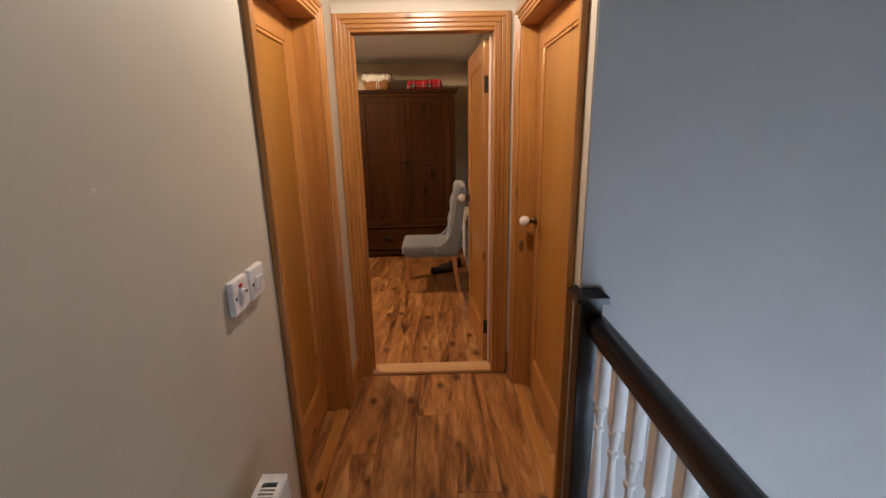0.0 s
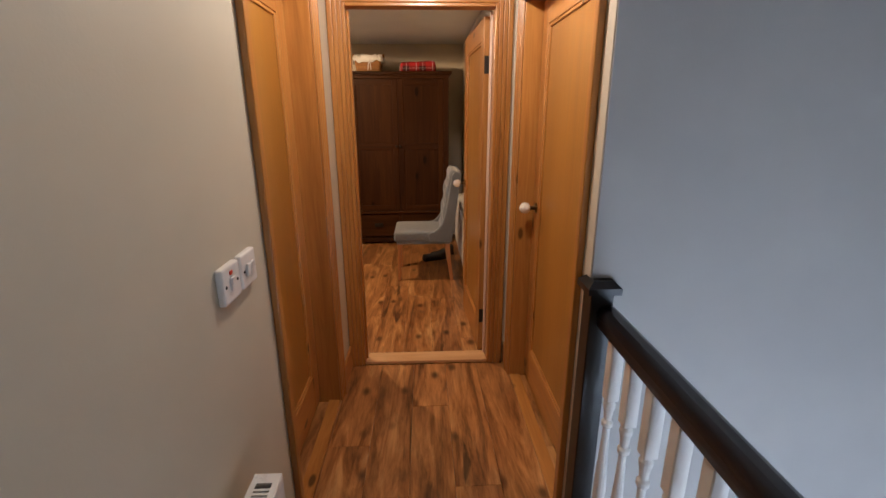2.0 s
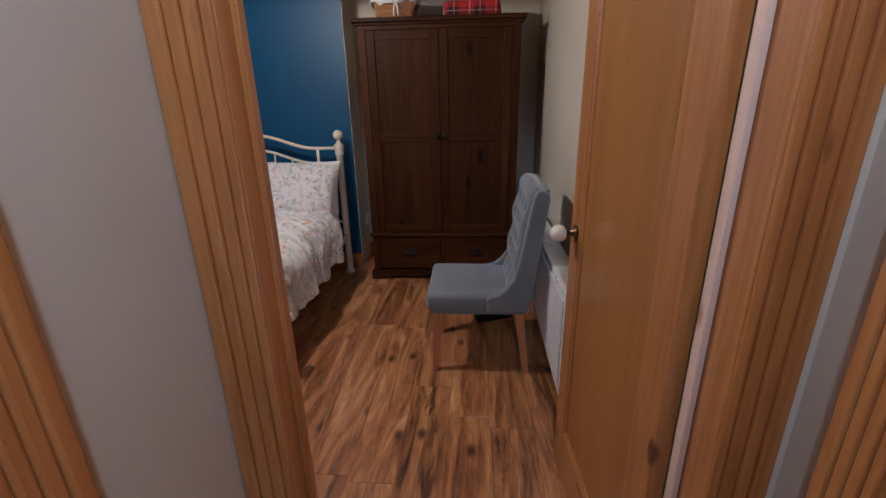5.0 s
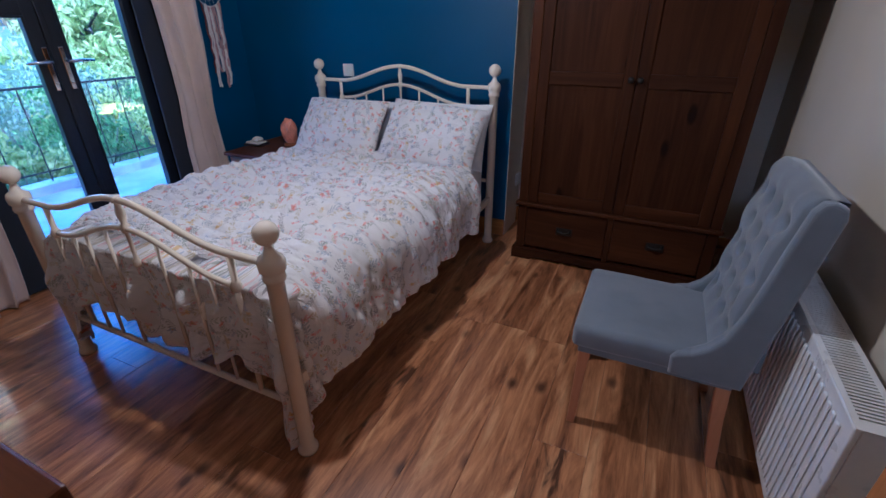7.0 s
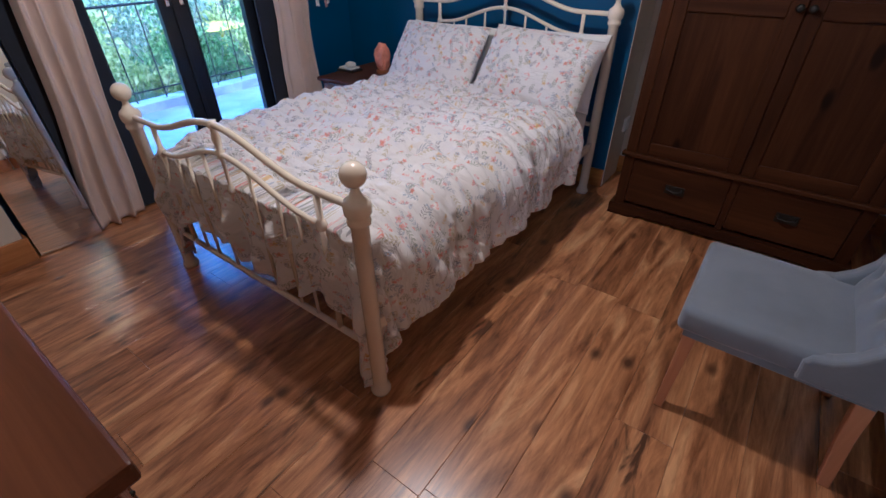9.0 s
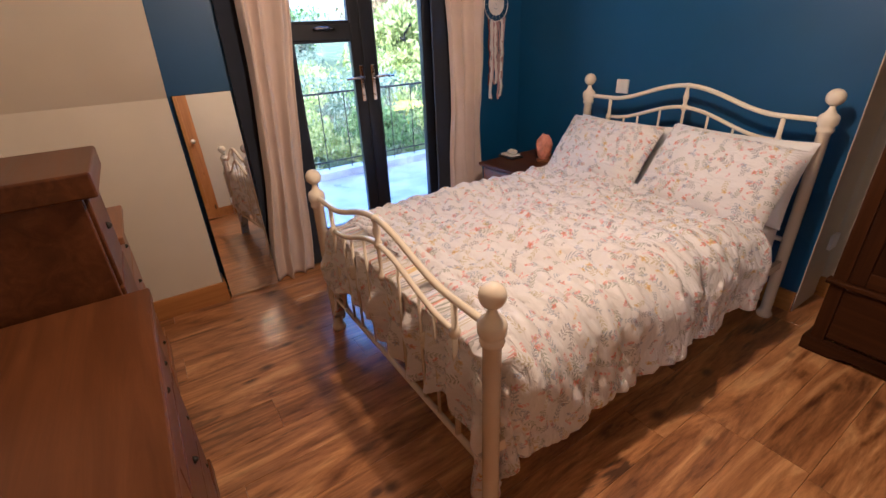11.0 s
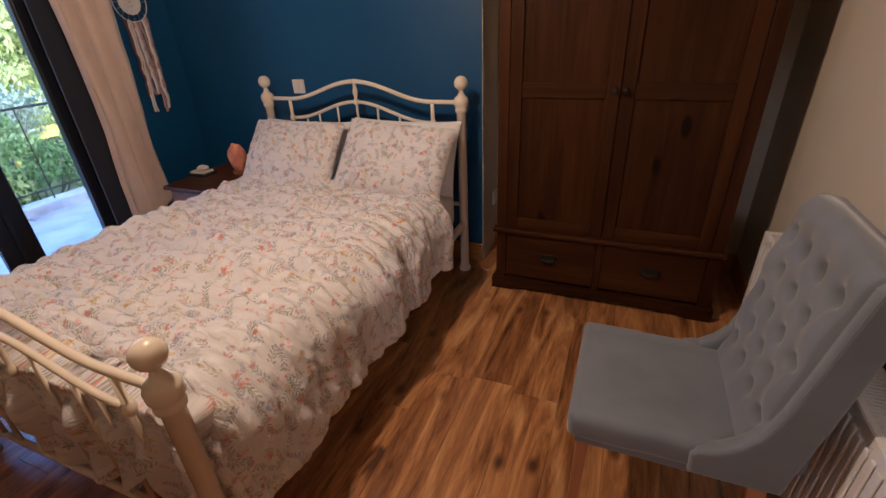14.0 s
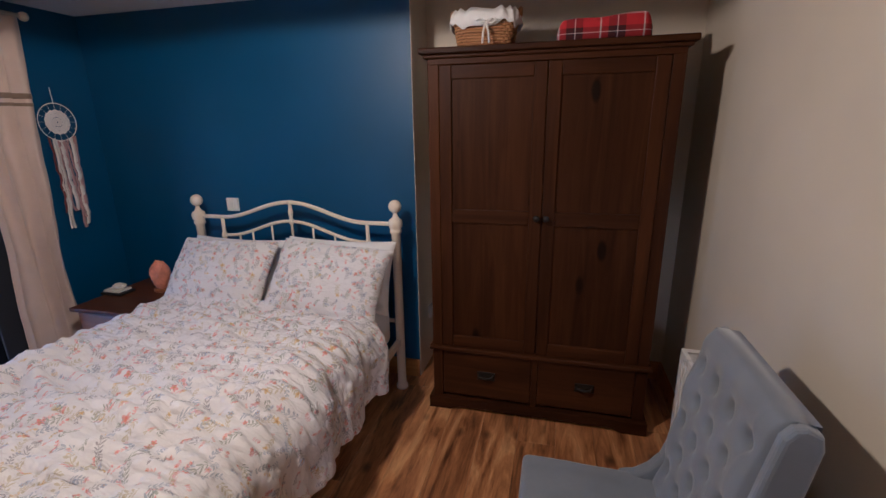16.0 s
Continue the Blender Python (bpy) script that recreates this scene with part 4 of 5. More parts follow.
def basket():
    bk = thing("wicker_basket", "small wicker basket with white cloth lining on the wardrobe", "basket")
    cx, cy, z0 = 0.42, 6.16, 1.929
    rows = 11
    for r in range(rows):
        z = z0 + 0.006 + r * 0.0125
        hx, hy = 0.125 + 0.0022 * r, 0.085 + 0.0016 * r
        pts = []
        for k in range(72):
            a = 2 * math.pi * k / 72
            c, s = math.cos(a), math.sin(a)
            e = 0.004 * math.sin(18 * a + math.pi * r)
            px = cx + (hx + e) * math.copysign(abs(c) ** 0.45, c)
            py = cy + (hy + e) * math.copysign(abs(s) ** 0.45, s)
            pts.append((px, py, z))
        part("willow_hoop", tube(pts + [pts[0]], 0.0066, 6), WICKER, bk, "", True)
    part("basket_base", boxes(((cx - 0.12, cy - 0.08, z0), (cx + 0.12, cy + 0.08, z0 + 0.008)), bevel=0.003), WICKER, bk)
    for s in (-1, 1):
        part("handle_loop", tube([(cx + s * 0.15, cy - 0.04, z0 + 0.12), (cx + s * 0.162, cy - 0.035, z0 + 0.165), (cx + s * 0.166, cy, z0 + 0.185), (cx + s * 0.162, cy + 0.035, z0 + 0.165), (cx + s * 0.15, cy + 0.04, z0 + 0.12)], 0.011, 8), WICKER, bk, "bound willow handle", True)
    bm = bmesh.new()
    n = 96
    ring = []
    for j, (zz, g) in enumerate(((z0 + 0.165, -0.02), (z0 + 0.178, 0.0), (z0 + 0.155, 0.018), (z0 + 0.105, 0.024))):
        row = []
        for k in range(n):
            a = 2 * math.pi * k / n
            c, s = math.cos(a), math.sin(a)
            wv = 0.007 * math.sin(14 * a) * (j > 0) + 0.012 * (j == 3) * math.sin(5 * a + 1)
            row.append(bm.verts.new((cx + (0.147 + g + wv * 0.4) * math.copysign(abs(c) ** 0.5, c), cy + (0.1 + g + wv * 0.4) * math.copysign(abs(s) ** 0.5, s), zz + wv)))
        ring.append(row)
    for p, q in zip(ring, ring[1:]):
        for k in range(n):
            bm.faces.new((p[k], p[(k + 1) % n], q[(k + 1) % n], q[k]))
    ob = part("cloth_liner", bm, SHEET, bk, "white gathered cloth liner", True)
    ob.modifiers.new("thickness", "SOLIDIFY").thickness = 0.004
    f = cy - 0.132
    bow = bmesh.new()
    for s in (-1, 1):
        tube([(cx + 0.02, f, z0 + 0.11), (cx + 0.02 + s * 0.03, f - 0.006, z0 + 0.128), (cx + 0.02 + s * 0.05, f - 0.004, z0 + 0.118), (cx + 0.02 + s * 0.03, f - 0.002, z0 + 0.104), (cx + 0.02, f, z0 + 0.11)], 0.006, 6, bow)
        tube([(cx + 0.02, f, z0 + 0.11), (cx + 0.02 + s * 0.012, f - 0.004, z0 + 0.07), (cx + 0.02 + s * 0.016, f - 0.003, z0 + 0.02)], 0.0055, 6, bow)
    part("ribbon_bow", bow, SHEET, bk, "white ribbon bow", True)


basket()


def folded_blanket():
    bm = bmesh.new()
    n, m = 40, 14
    rings = []
    for i in range(n + 1):
        u = i / n
        x = 0.765 + 0.4 * u
        end = min(1.0, min(u, 1 - u) / 0.06)
        h = (0.1 + 0.02 * u) * (0.55 + 0.45 * math.sqrt(end))
        row = []
        for k in range(m * 2):
            a = 2 * math.pi * k / (m * 2)
            c, s = math.cos(a), math.sin(a)
            w = 0.006 * noise.noise(Vector((x * 9, a * 1.3, 2)))
            row.append(bm.verts.new((x, 6.15 + (0.13 * (0.8 + 0.2 * end) + w) * math.copysign(abs(c) ** 0.35, c), 1.93 + h / 2 + (h / 2) * math.copysign(abs(s) ** 0.5, s) + (w if s > -0.5 else 0))))
        rings.append(row)
    for p, q in zip(rings, rings[1:]):
        for k in range(m * 2):
            bm.faces.new((p[k], p[(k + 1) % (m * 2)], q[(k + 1) % (m * 2)], q[k]))
    bm.faces.new(rings[0])
    bm.faces.new(rings[-1])
    tagged(part("tartan_blanket", bm, TARTAN, None, "", True), "folded red tartan wool blanket on top of the wardrobe", "blanket")


folded_blanket()


# ---------------------------------------------------------------- chair
def chair():
    c = thing("upholstered_chair", "blue-grey velvet chair with a buttoned back before the radiator", "chair")
    y0, y1 = 4.665, 5.125
    # seat cushion: rounded, a little domed
    bm = box(bmesh.new(), (0.735, y0, 0.375), (1.2, y1, 0.462), 0.022, 4)
    bmesh.ops.subdivide_edges(bm, edges=[e for e in bm.edges if e.calc_length() > 0.2], cuts=8, use_grid_fill=True)
    for v in bm.verts:
        if v.co.z > 0.45:
            v.co.z += 0.018 * max(0, 1 - ((v.co.x - 0.95) / 0.24) ** 2) * max(0, 1 - ((v.co.y - 4.895) / 0.23) ** 2)
        if v.co.x < 0.9:
            v.co.y = 4.895 + (v.co.y - 4.895) * 1.02
    part("seat", bm, GREY_CLOTH, c, "", True)
    # wings: the side profile sweeps up from the seat to the top of the back
    prof = [(1.05, 0.372), (1.045, 0.44), (1.06, 0.458), (1.10, 0.468), (1.14, 0.5), (1.172, 0.545), (1.2, 0.64), (1.222, 0.76), (1.242, 0.88), (1.26, 0.975), (1.278, 1.0), (1.3, 1.004), (1.33, 0.99), (1.337, 0.96), (1.318, 0.82), (1.295, 0.64), (1.272, 0.48), (1.258, 0.372)]
    for a in (y0 - 0.012, y1 - 0.038):
        part("wing", prism(prof, a, a + 0.05, "y", 0.012), GREY_CLOTH, c, "", False)
    # buttoned back: deep diamond tufts
    n, m = 60, 70
    ya, yb = y0 + 0.012, y1 - 0.012
    buttons = []
    for r in range(5):
        for k in range(4 if r % 2 == 0 else 3):
            u = (k + (0.5 if r % 2 else 0)) / 3
            buttons.append((ya + 0.055 + u * (yb - ya - 0.11), 0.55 + r * 0.09))

    def front(z):
        return 1.178 + (z - 0.46) * 0.13 + 0.02 * max(0, (z - 0.8) / 0.2) ** 2

    bm = bmesh.new()
    grid = []
    for j in range(m + 1):
        z = 0.44 + 0.568 * j / m
        row = []
        for i in range(n + 1):
            y = ya + (yb - ya) * i / n
            dep = 0.0
            for by, bz in buttons:
                q = math.hypot(y - by, z - bz)
                dep += 0.04 * math.exp(-(q / 0.017) ** 2) + 0.02 * math.exp(-(q / 0.05) ** 2)
            edge = min(1.0, min(i + 1, n - i + 1) / 6.0)
            roll = max(0.0, (z - 0.965) / 0.043)
            x = front(z) - 0.03 * math.sqrt(edge) + dep + 0.02 * roll ** 2
            zz = z + 0.02 * (1 - ((y - 4.895) / 0.21) ** 2) * max(0, (z - 0.9) / 0.1)
            row.append(bm.verts.new((x, y, zz)))
        grid.append(row)
    for p, q in zip(grid, grid[1:]):
        for i in range(n):
            bm.faces.new((p[i], p[i + 1], q[i + 1], q[i]))
    for i in (0, n):
        for p, q in zip(grid, grid[1:]):
            u, w = p[i], q[i]
            bm.faces.new((u, w, bm.verts.new((1.29, w.co.y, w.co.z)), bm.verts.new((1.29, u.co.y, u.co.z))))
    back = [[bm.verts.new((1.255 + (z - 0.372) * 0.125, y, z)) for y in (ya, yb)] for z in (0.44, 0.7, 1.0)]
    top_f, top_b = grid[-1], back[-1]
    for i in range(n):
        bm.faces.new((top_f[i], top_f[i + 1], top_b[1], top_b[0])) if i == n // 2 else None
    bm.faces.new([top_f[0]] + top_f[1:n // 2 + 1] + [top_b[0]])
    bm.faces.new(top_f[n // 2 + 1:] + [top_b[1]])
    for p, q in zip(back, back[1:]):
        bm.faces.new((p[0], p[1], q[1], q[0]))
    b = part("backrest", bm, GREY_CLOTH, c, "deep-buttoned velvet back", True)
    for by, bz in buttons:
        part("button", lathe([(0.0, 0.002), (0.002, 0.007), (0.007, 0.009), (0.012, 0.008)], 10, (front(bz) + 0.008, by, bz), "x"), GREY_CLOTH, b, "", True)
    part("seat_frame", boxes(((0.76, y0 + 0.01, 0.35), (1.24, y1 - 0.01, 0.38)), bevel=0.004), GREY_CLOTH, c)
    for y in (y0 + 0.03, y1 - 0.03):
        part("leg", prism([(0.765, 0.36), (0.803, 0.36), (0.79, 0.0), (0.762, 0.0)], y - 0.017, y + 0.017, "y", 0.004), LEG, c, "tapered orange beech leg")
        part("leg", prism([(1.195, 0.36), (1.24, 0.36), (1.25, 0.22), (1.277, 0.0), (1.245, 0.0), (1.212, 0.2)], y - 0.018, y + 0.018, "y", 0.004), LEG, c, "splayed orange beech leg")


chair()
radiator("bedroom_radiator", "white double panel radiator behind the chair", 1.362, 4.3, 5.72, 0.13, 0.63, 0.1, -1)


def shoes():
    for k, (x, y, a) in enumerate(((1.12, 5.3, 20), (1.2, 5.42, 35))):
        s = thing("shoe", "black shoe lying on the floor behind the chair", "shoe", "pair of shoes")
        bm = bmesh.new()
        rows = []
        for i in range(13):
            u = i / 12
            w = 0.045 * (0.75 + 0.35 * math.sin(math.pi * (0.15 + 0.75 * u)))
            h = 0.05 + 0.045 * max(0, 1 - u * 1.6)
            rows.append([bm.verts.new((-0.13 + 0.26 * u, w * math.cos(t), 0.02 + h * max(0, math.sin(t)))) for t in [math.pi * q / 10 for q in range(11)]])
        for p, q in zip(rows, rows[1:]):
            for i in range(10):
                bm.faces.new((p[i], p[i + 1], q[i + 1], q[i]))
            bm.faces.new((p[10], p[0], q[0], q[10]))
        bm.faces.new(rows[0])
        bm.faces.new(rows[-1])
        part("upper", bm, LEATHER, s, "", True)
        part("sole", boxes(((-0.135, -0.046, 0), (0.135, 0.046, 0.022)), bevel=0.01), LEATHER, s)
        s.matrix_world = pose(x, y, 0, 0, 0, 180 + a)


shoes()


# ---------------------------------------------------------------- chests by the doorway
def chest_of_drawers(name, label, x0, x1, y0, y1, top, material, drawers, columns, slab=0.03, over=0.02):
    c = thing(name, label, "chest of drawers")
    part("carcass", boxes(((x0, y0, 0.06), (x0 + 0.022, y1 - 0.012, top - slab)), ((x1 - 0.022, y0, 0.06), (x1, y1 - 0.012, top - slab)), ((x0 + 0.022, y0, 0.06), (x1 - 0.022, y0 + 0.015, top - slab)), bevel=0.003), material, c)
    part("top", boxes(((x0 - over * 0.3, y0, top - slab), (x1 + over, y1 + over, top)), bevel=0.005), material, c, "polished top board")
    part("plinth", boxes(((x0, y0, 0), (x1, y1 + 0.004, 0.07)), bevel=0.004), material, c)
    rows = drawers
    h = (top - slab - 0.08) / rows
    for r in range(rows):
        for k in range(columns):
            a = x0 + 0.026 + k * (x1 - x0 - 0.05) / columns
            b = a + (x1 - x0 - 0.05) / columns - 0.005
            z = 0.075 + r * h
            d = part("drawer", boxes(((a, y1 - 0.03, z), (b, y1 - 0.004, z + h - 0.006)), bevel=0.004), material, c)
            for q in ((0.25, 0.75) if b - a > 0.4 else (0.5,)):
                kx = a + q * (b - a)
                part("drawer_knob", lathe([(0, 0.009), (0.004, 0.009), (0.008, 0.006), (0.011, 0.003)], 14, (kx, y1 - 0.004, z + h * 0.5), "y"), IRON, d, "small dark knob", True)
    return c


chest_of_drawers("chest_of_drawers", "dark brown stained oak chest with a polished top", -0.49, 0.34, 2.985, 3.425, 0.96, CHEST, 4, 2)
chest_of_drawers("tallboy", "narrow dark oak tallboy with a thick overhanging top", -0.82, -0.515, 2.985, 3.4, 1.245, CHEST, 5, 1, 0.055, 0.02)
chest_of_drawers("pine_chest", "small orange pine chest beyond the dark tallboy", -1.8, -1.36, 2.985, 3.34, 0.81, NIGHT, 4, 1)


def standing_mirror():
    m = thing("leaning_mirror", "frameless tall mirror leaning against the blue wall", "mirror")
    part("mirror_backing", boxes(((-0.022, 0, 0), (-0.006, 0.3, 1.22)), bevel=0.002), LEATHER, m, "dark backing board")
    part("mirror_glass", boxes(((-0.005, 0.003, 0.003), (0.0, 0.297, 1.217))), MIRROR, m, "silvered glass")
    m.matrix_world = pose(-2.115, 3.716, 0.004, 0, -5.2, 0)


standing_mirror()


# ---------------------------------------------------------------- bedside
def nightstand():
    n = thing("nightstand", "dark brown wooden nightstand beside the bed", "nightstand")
    x0, x1, y0, y1 = -1.97, -1.48, 5.625, 6.2
    part("top", boxes(((x0 - 0.015, y0 - 0.02, 0.535), (x1 + 0.015, y1, 0.56)), bevel=0.006), CHEST, n)
    part("carcass", boxes(((x0, y0 + 0.02, 0.05), (x0 + 0.02, y1, 0.535)), ((x1 - 0.02, y0 + 0.02, 0.05), (x1, y1, 0.535)), ((x0 + 0.02, y1 - 0.015, 0.05), (x1 - 0.02, y1, 0.535)), bevel=0.002), CHEST, n)
    part("plinth", boxes(((x0 - 0.005, y0 + 0.005, 0), (x1 + 0.005, y1, 0.055)), bevel=0.004), CHEST, n)
    for z in (0.065, 0.3):
        d = part("drawer", boxes(((x0 + 0.022, y0, z), (x1 - 0.022, y0 + 0.02, z + 0.225)), bevel=0.005), NIGHT, n)
        part("drawer_knob", lathe([(0, 0.008), (-0.012, 0.007), (-0.02, 0.015), (-0.03, 0.012)], 14, (-1.74, y0, z + 0.11), "y"), BRASS, d, "brass knob", True)


nightstand()


def salt_lamp():
    bm = bmesh.new()
    bmesh.ops.create_icosphere(bm, subdivisions=4, radius=1.0)
    for v in bm.verts:
        f = 1 + 0.16 * noise.noise(v.co * 1.7) + 0.09 * noise.noise(v.co * 4.0)
        v.co = Vector((v.co.x * 0.062 * f, v.co.y * 0.055 * f, max(-0.085, v.co.z * 0.098 * f)))
    bmesh.ops.translate(bm, verts=bm.verts, vec=(-1.67, 5.98, 0.665))
    s = thing("salt_lamp", "unlit rough pink salt rock lamp on the nightstand", "lamp")
    part("salt_rock", bm, SALT, s, "", False)
    part("wooden_base", lathe([(0.56, 0.05), (0.563, 0.054), (0.578, 0.054), (0.584, 0.048)], 24, (-1.67, 5.98, 0)), NIGHT, s, "round wooden base")


salt_lamp()
tagged(part("notebook", boxes(((-2.0, 5.82, 0.562), (-1.84, 5.93, 0.576)), bevel=0.002), LEATHER), "small black notebook lying on the nightstand", "book")
tagged(part("paperback", boxes(((-1.985, 5.83, 0.577), (-1.86, 5.92, 0.59)), bevel=0.002), PAPER), "pale paperback on top of the notebook", "book")
_t = bmesh.new()
bmesh.ops.create_icosphere(_t, subdivisions=3, radius=1.0)
for _v in _t.verts:
    _f = 1 + 0.3 * noise.noise(_v.co * 2.3)
    _v.co = Vector((-1.91 + _v.co.x * 0.045 * _f, 5.88 + _v.co.y * 0.03 * _f, 0.605 + max(-0.014, _v.co.z * 0.02 * _f)))
tagged(part("crumpled_tissue", _t, PAPER), "crumpled white tissue on the books", "tissue")


def wall_socket():
    s = thing("wall_switch", "white plastic bedside switch on the blue wall", "switch")
    part("plate", boxes(((-1.295, 6.226, 1.055), (-1.208, 6.24, 1.141)), bevel=0.003), PLASTIC, s)
    part("rocker", boxes(((-1.262, 6.222, 1.08), (-1.241, 6.228, 1.116)), bevel=0.002), PLASTIC, s)


wall_socket()
_s = thing("alcove_socket", "white plastic socket low on the alcove side", "socket")
part("plate", boxes(((0.004, 6.44, 0.32), (0.022, 6.526, 0.406)), bevel=0.004), PLASTIC, _s)


def dream_catcher():
    d = thing("dream_catcher", "white crochet dream catcher with long ribbons on the wall", "wall hanging")
    x, y, z = -2.225, 5.968, 1.63
    ring = [(x, y + 0.112 * math.cos(a), z + 0.112 * math.sin(a)) for a in [2 * math.pi * k / 48 for k in range(49)]]
    part("hoop", tube(ring, 0.0028, 6), THREAD, d, "thin pale hoop", True)
    part("hanging_loop", tube([(x, y, z + 0.11), (x, y - 0.004, z + 0.2)], 0.0025, 6), THREAD, d)
    for r0, r1, w in ((0.005, 0.026, 9), (0.03, 0.05, 12), (0.053, 0.07, 14)):
        bm = bmesh.new()
        n = 84
        a_, b_ = [], []
        for k in range(n):
            t = 2 * math.pi * k / n
            e = 1 + 0.07 * abs(math.sin(w * t / 2))
            a_.append([bm.verts.new((x + dx, y + r0 * math.cos(t), z + r0 * math.sin(t))) for dx in (-0.002, 0.002)])
            b_.append([bm.verts.new((x + dx, y + r1 * e * math.cos(t), z + r1 * e * math.sin(t))) for dx in (-0.002, 0.002)])
        for k in range(n):
            q = (k + 1) % n
            for s in (0, 1):
                bm.faces.new((a_[k][s], a_[q][s], b_[q][s], b_[k][s]))
            bm.faces.new((b_[k][0], b_[q][0], b_[q][1], b_[k][1]))
            bm.faces.new((a_[k][0], a_[q][0], a_[q][1], a_[k][1]))
        part("crochet_ring", bm, THREAD, d)
    for k in range(16):
        a = 2 * math.pi * k / 16
        part("web_thread", tube([(x, y + 0.07 * math.cos(a), z + 0.07 * math.sin(a)), (x, y + 0.112 * math.cos(a), z + 0.112 * math.sin(a))], 0.0009, 5), THREAD, d)
    rnd = random.Random(4)
    mats = [DARK_THREAD, THREAD, THREAD, PINK_THREAD, THREAD, PINK_THREAD, PINK_THREAD, THREAD, PINK_THREAD]
    for k, mat in enumerate(mats):
        yy = y - 0.07 + 0.0175 * k
        zz = z - math.sqrt(max(0, 0.112 ** 2 - (yy - y) ** 2))
        ln = 0.44 + rnd.uniform(0, 0.13)
        pts = [(x + 0.006 * rnd.uniform(-1, 1), yy + 0.006 * math.sin(3 * u + k) + 0.01 * u * rnd.uniform(-1, 1), zz - ln * u) for u in [q / 14 for q in range(15)]]
        bm = bmesh.new()
        w = rnd.uniform(0.006, 0.012)
        left = [[bm.verts.new((px + s * 0.0012, py - w, pz)) for s in (-1, 1)] for px, py, pz in pts]
        right = [[bm.verts.new((px + s * 0.0012, py + w, pz + 0.004)) for s in (-1, 1)] for px, py, pz in pts]
        for i in range(14):
            for s in (0, 1):
                bm.faces.new((left[i][s], right[i][s], right[i + 1][s], left[i + 1][s]))
            bm.faces.new((left[i][0], left[i][1], left[i + 1][1], left[i + 1][0]))
            bm.faces.new((right[i][0], right[i][1], right[i + 1][1], right[i + 1][0]))
        part("ribbon", bm, mat, d, "", True)


dream_catcher()


# ---------------------------------------------------------------- curtains and glazed doors
def curtain(label, top0, top1, bot0, bot1, waist, z0, folds, seed):
    """A long pleated curtain with a band near its top; edges go from (top0, top1) to (bot0, bot1), pulled in at waist."""
    c = thing("curtain", label, "curtain", "pair of curtains")
    ztop = 2.19
    nz, ny = 90, 110

    def sheet(za, zb, off, name, mat, lab=""):
        bm = bmesh.new()
        rows = []
        k = max(4, int(nz * (zb - za) / (ztop - z0)))
        for j in range(k + 1):
            z = za + (zb - za) * j / k
            u = (z - z0) / (ztop - z0)
            e0 = bot0 + (top0 - bot0) * u + waist * math.sin(math.pi * min(1, u * 1.15)) ** 2
            e1 = bot1 + (top1 - bot1) * u - waist * math.sin(math.pi * min(1, u * 1.15)) ** 2
            row = []
            for i in range(ny + 1):
                v = i / ny
                ph = folds * 2 * math.pi * v + 1.9 * noise.noise(Vector((z * 0.8, v * 3, seed)))
                amp = 0.036 * (0.8 + 1.1 * noise.noise(Vector((v * 4, z * 0.8, seed + 3))))
                x = -2.16 + amp * math.sin(ph) + 0.02 * noise.noise(Vector((v * 2.5, z * 2.2, seed + 9))) + 0.006 * noise.noise(Vector((v * 9, z * 6.5, seed + 2))) + off
                y = e0 + (e1 - e0) * v + 0.008 * math.cos(ph) + 0.014 * noise.noise(Vector((v * 3, z * 2.0, seed + 5)))
                row.append(bm.verts.new((x, y, z)))
            rows.append(row)
        for p, q in zip(rows, rows[1:]):
            for i in range(ny):
                bm.faces.new((p[i], p[i + 1], q[i + 1], q[i]))
        ob = part(name, bm, mat, c, lab, True)
        ob.modifiers.new("thickness", "SOLIDIFY").thickness = 0.005

    sheet(z0, ztop, 0.0, "drape", CURTAIN)
    sheet(1.715, 1.733, 0.0042, "woven_band", STRIPE, "taupe woven band")
    sheet(1.755, 1.785, 0.0042, "woven_band", STRIPE, "taupe woven band")
    bm = boxes(((-2.235, min(top0, bot0) + 0.02 if seed < 5 else bot0 - 0.05, 0.01), (-2.215, max(top1, bot1) - 0.05 if seed < 5 else bot0 + 0.16, ztop)), bevel=0.004)
    part("lining_edge", bm, LINING, c, "dark blackout lining")


curtain("cream curtain gathered beside the glazed door, reaching the floor", 4.16, 4.46, 4.01, 4.27, 0.02, 0.008, 3, 1.0)
curtain("cream curtain gathered between glazed door and bedside corner", 5.46, 5.84, 5.44, 5.79, 0.035, 0.008, 3.5, 7.0)

_r = thing("curtain_rail", "slim pale curtain pole with ball ends above the glazed doors", "curtain rail")
part("pole", tube([(-2.16, 3.98, 2.2), (-2.16, 5.86, 2.2)], 0.012, 14), IVORY, _r, "", True)
for _y in (3.97, 5.87):
    _b = bmesh.new()
    bmesh.ops.create_uvsphere(_b, u_segments=18, v_segments=12, radius=0.026)
    bmesh.ops.translate(_b, verts=_b.verts, vec=(-2.16, _y, 2.2))
    part("end_ball", _b, IVORY, _r, "", True)
for _y in (4.08, 5.7):
    part("bracket", boxes(((-2.25, _y - 0.01, 2.19), (-2.16, _y + 0.01, 2.21)), bevel=0.003), IVORY, _r)


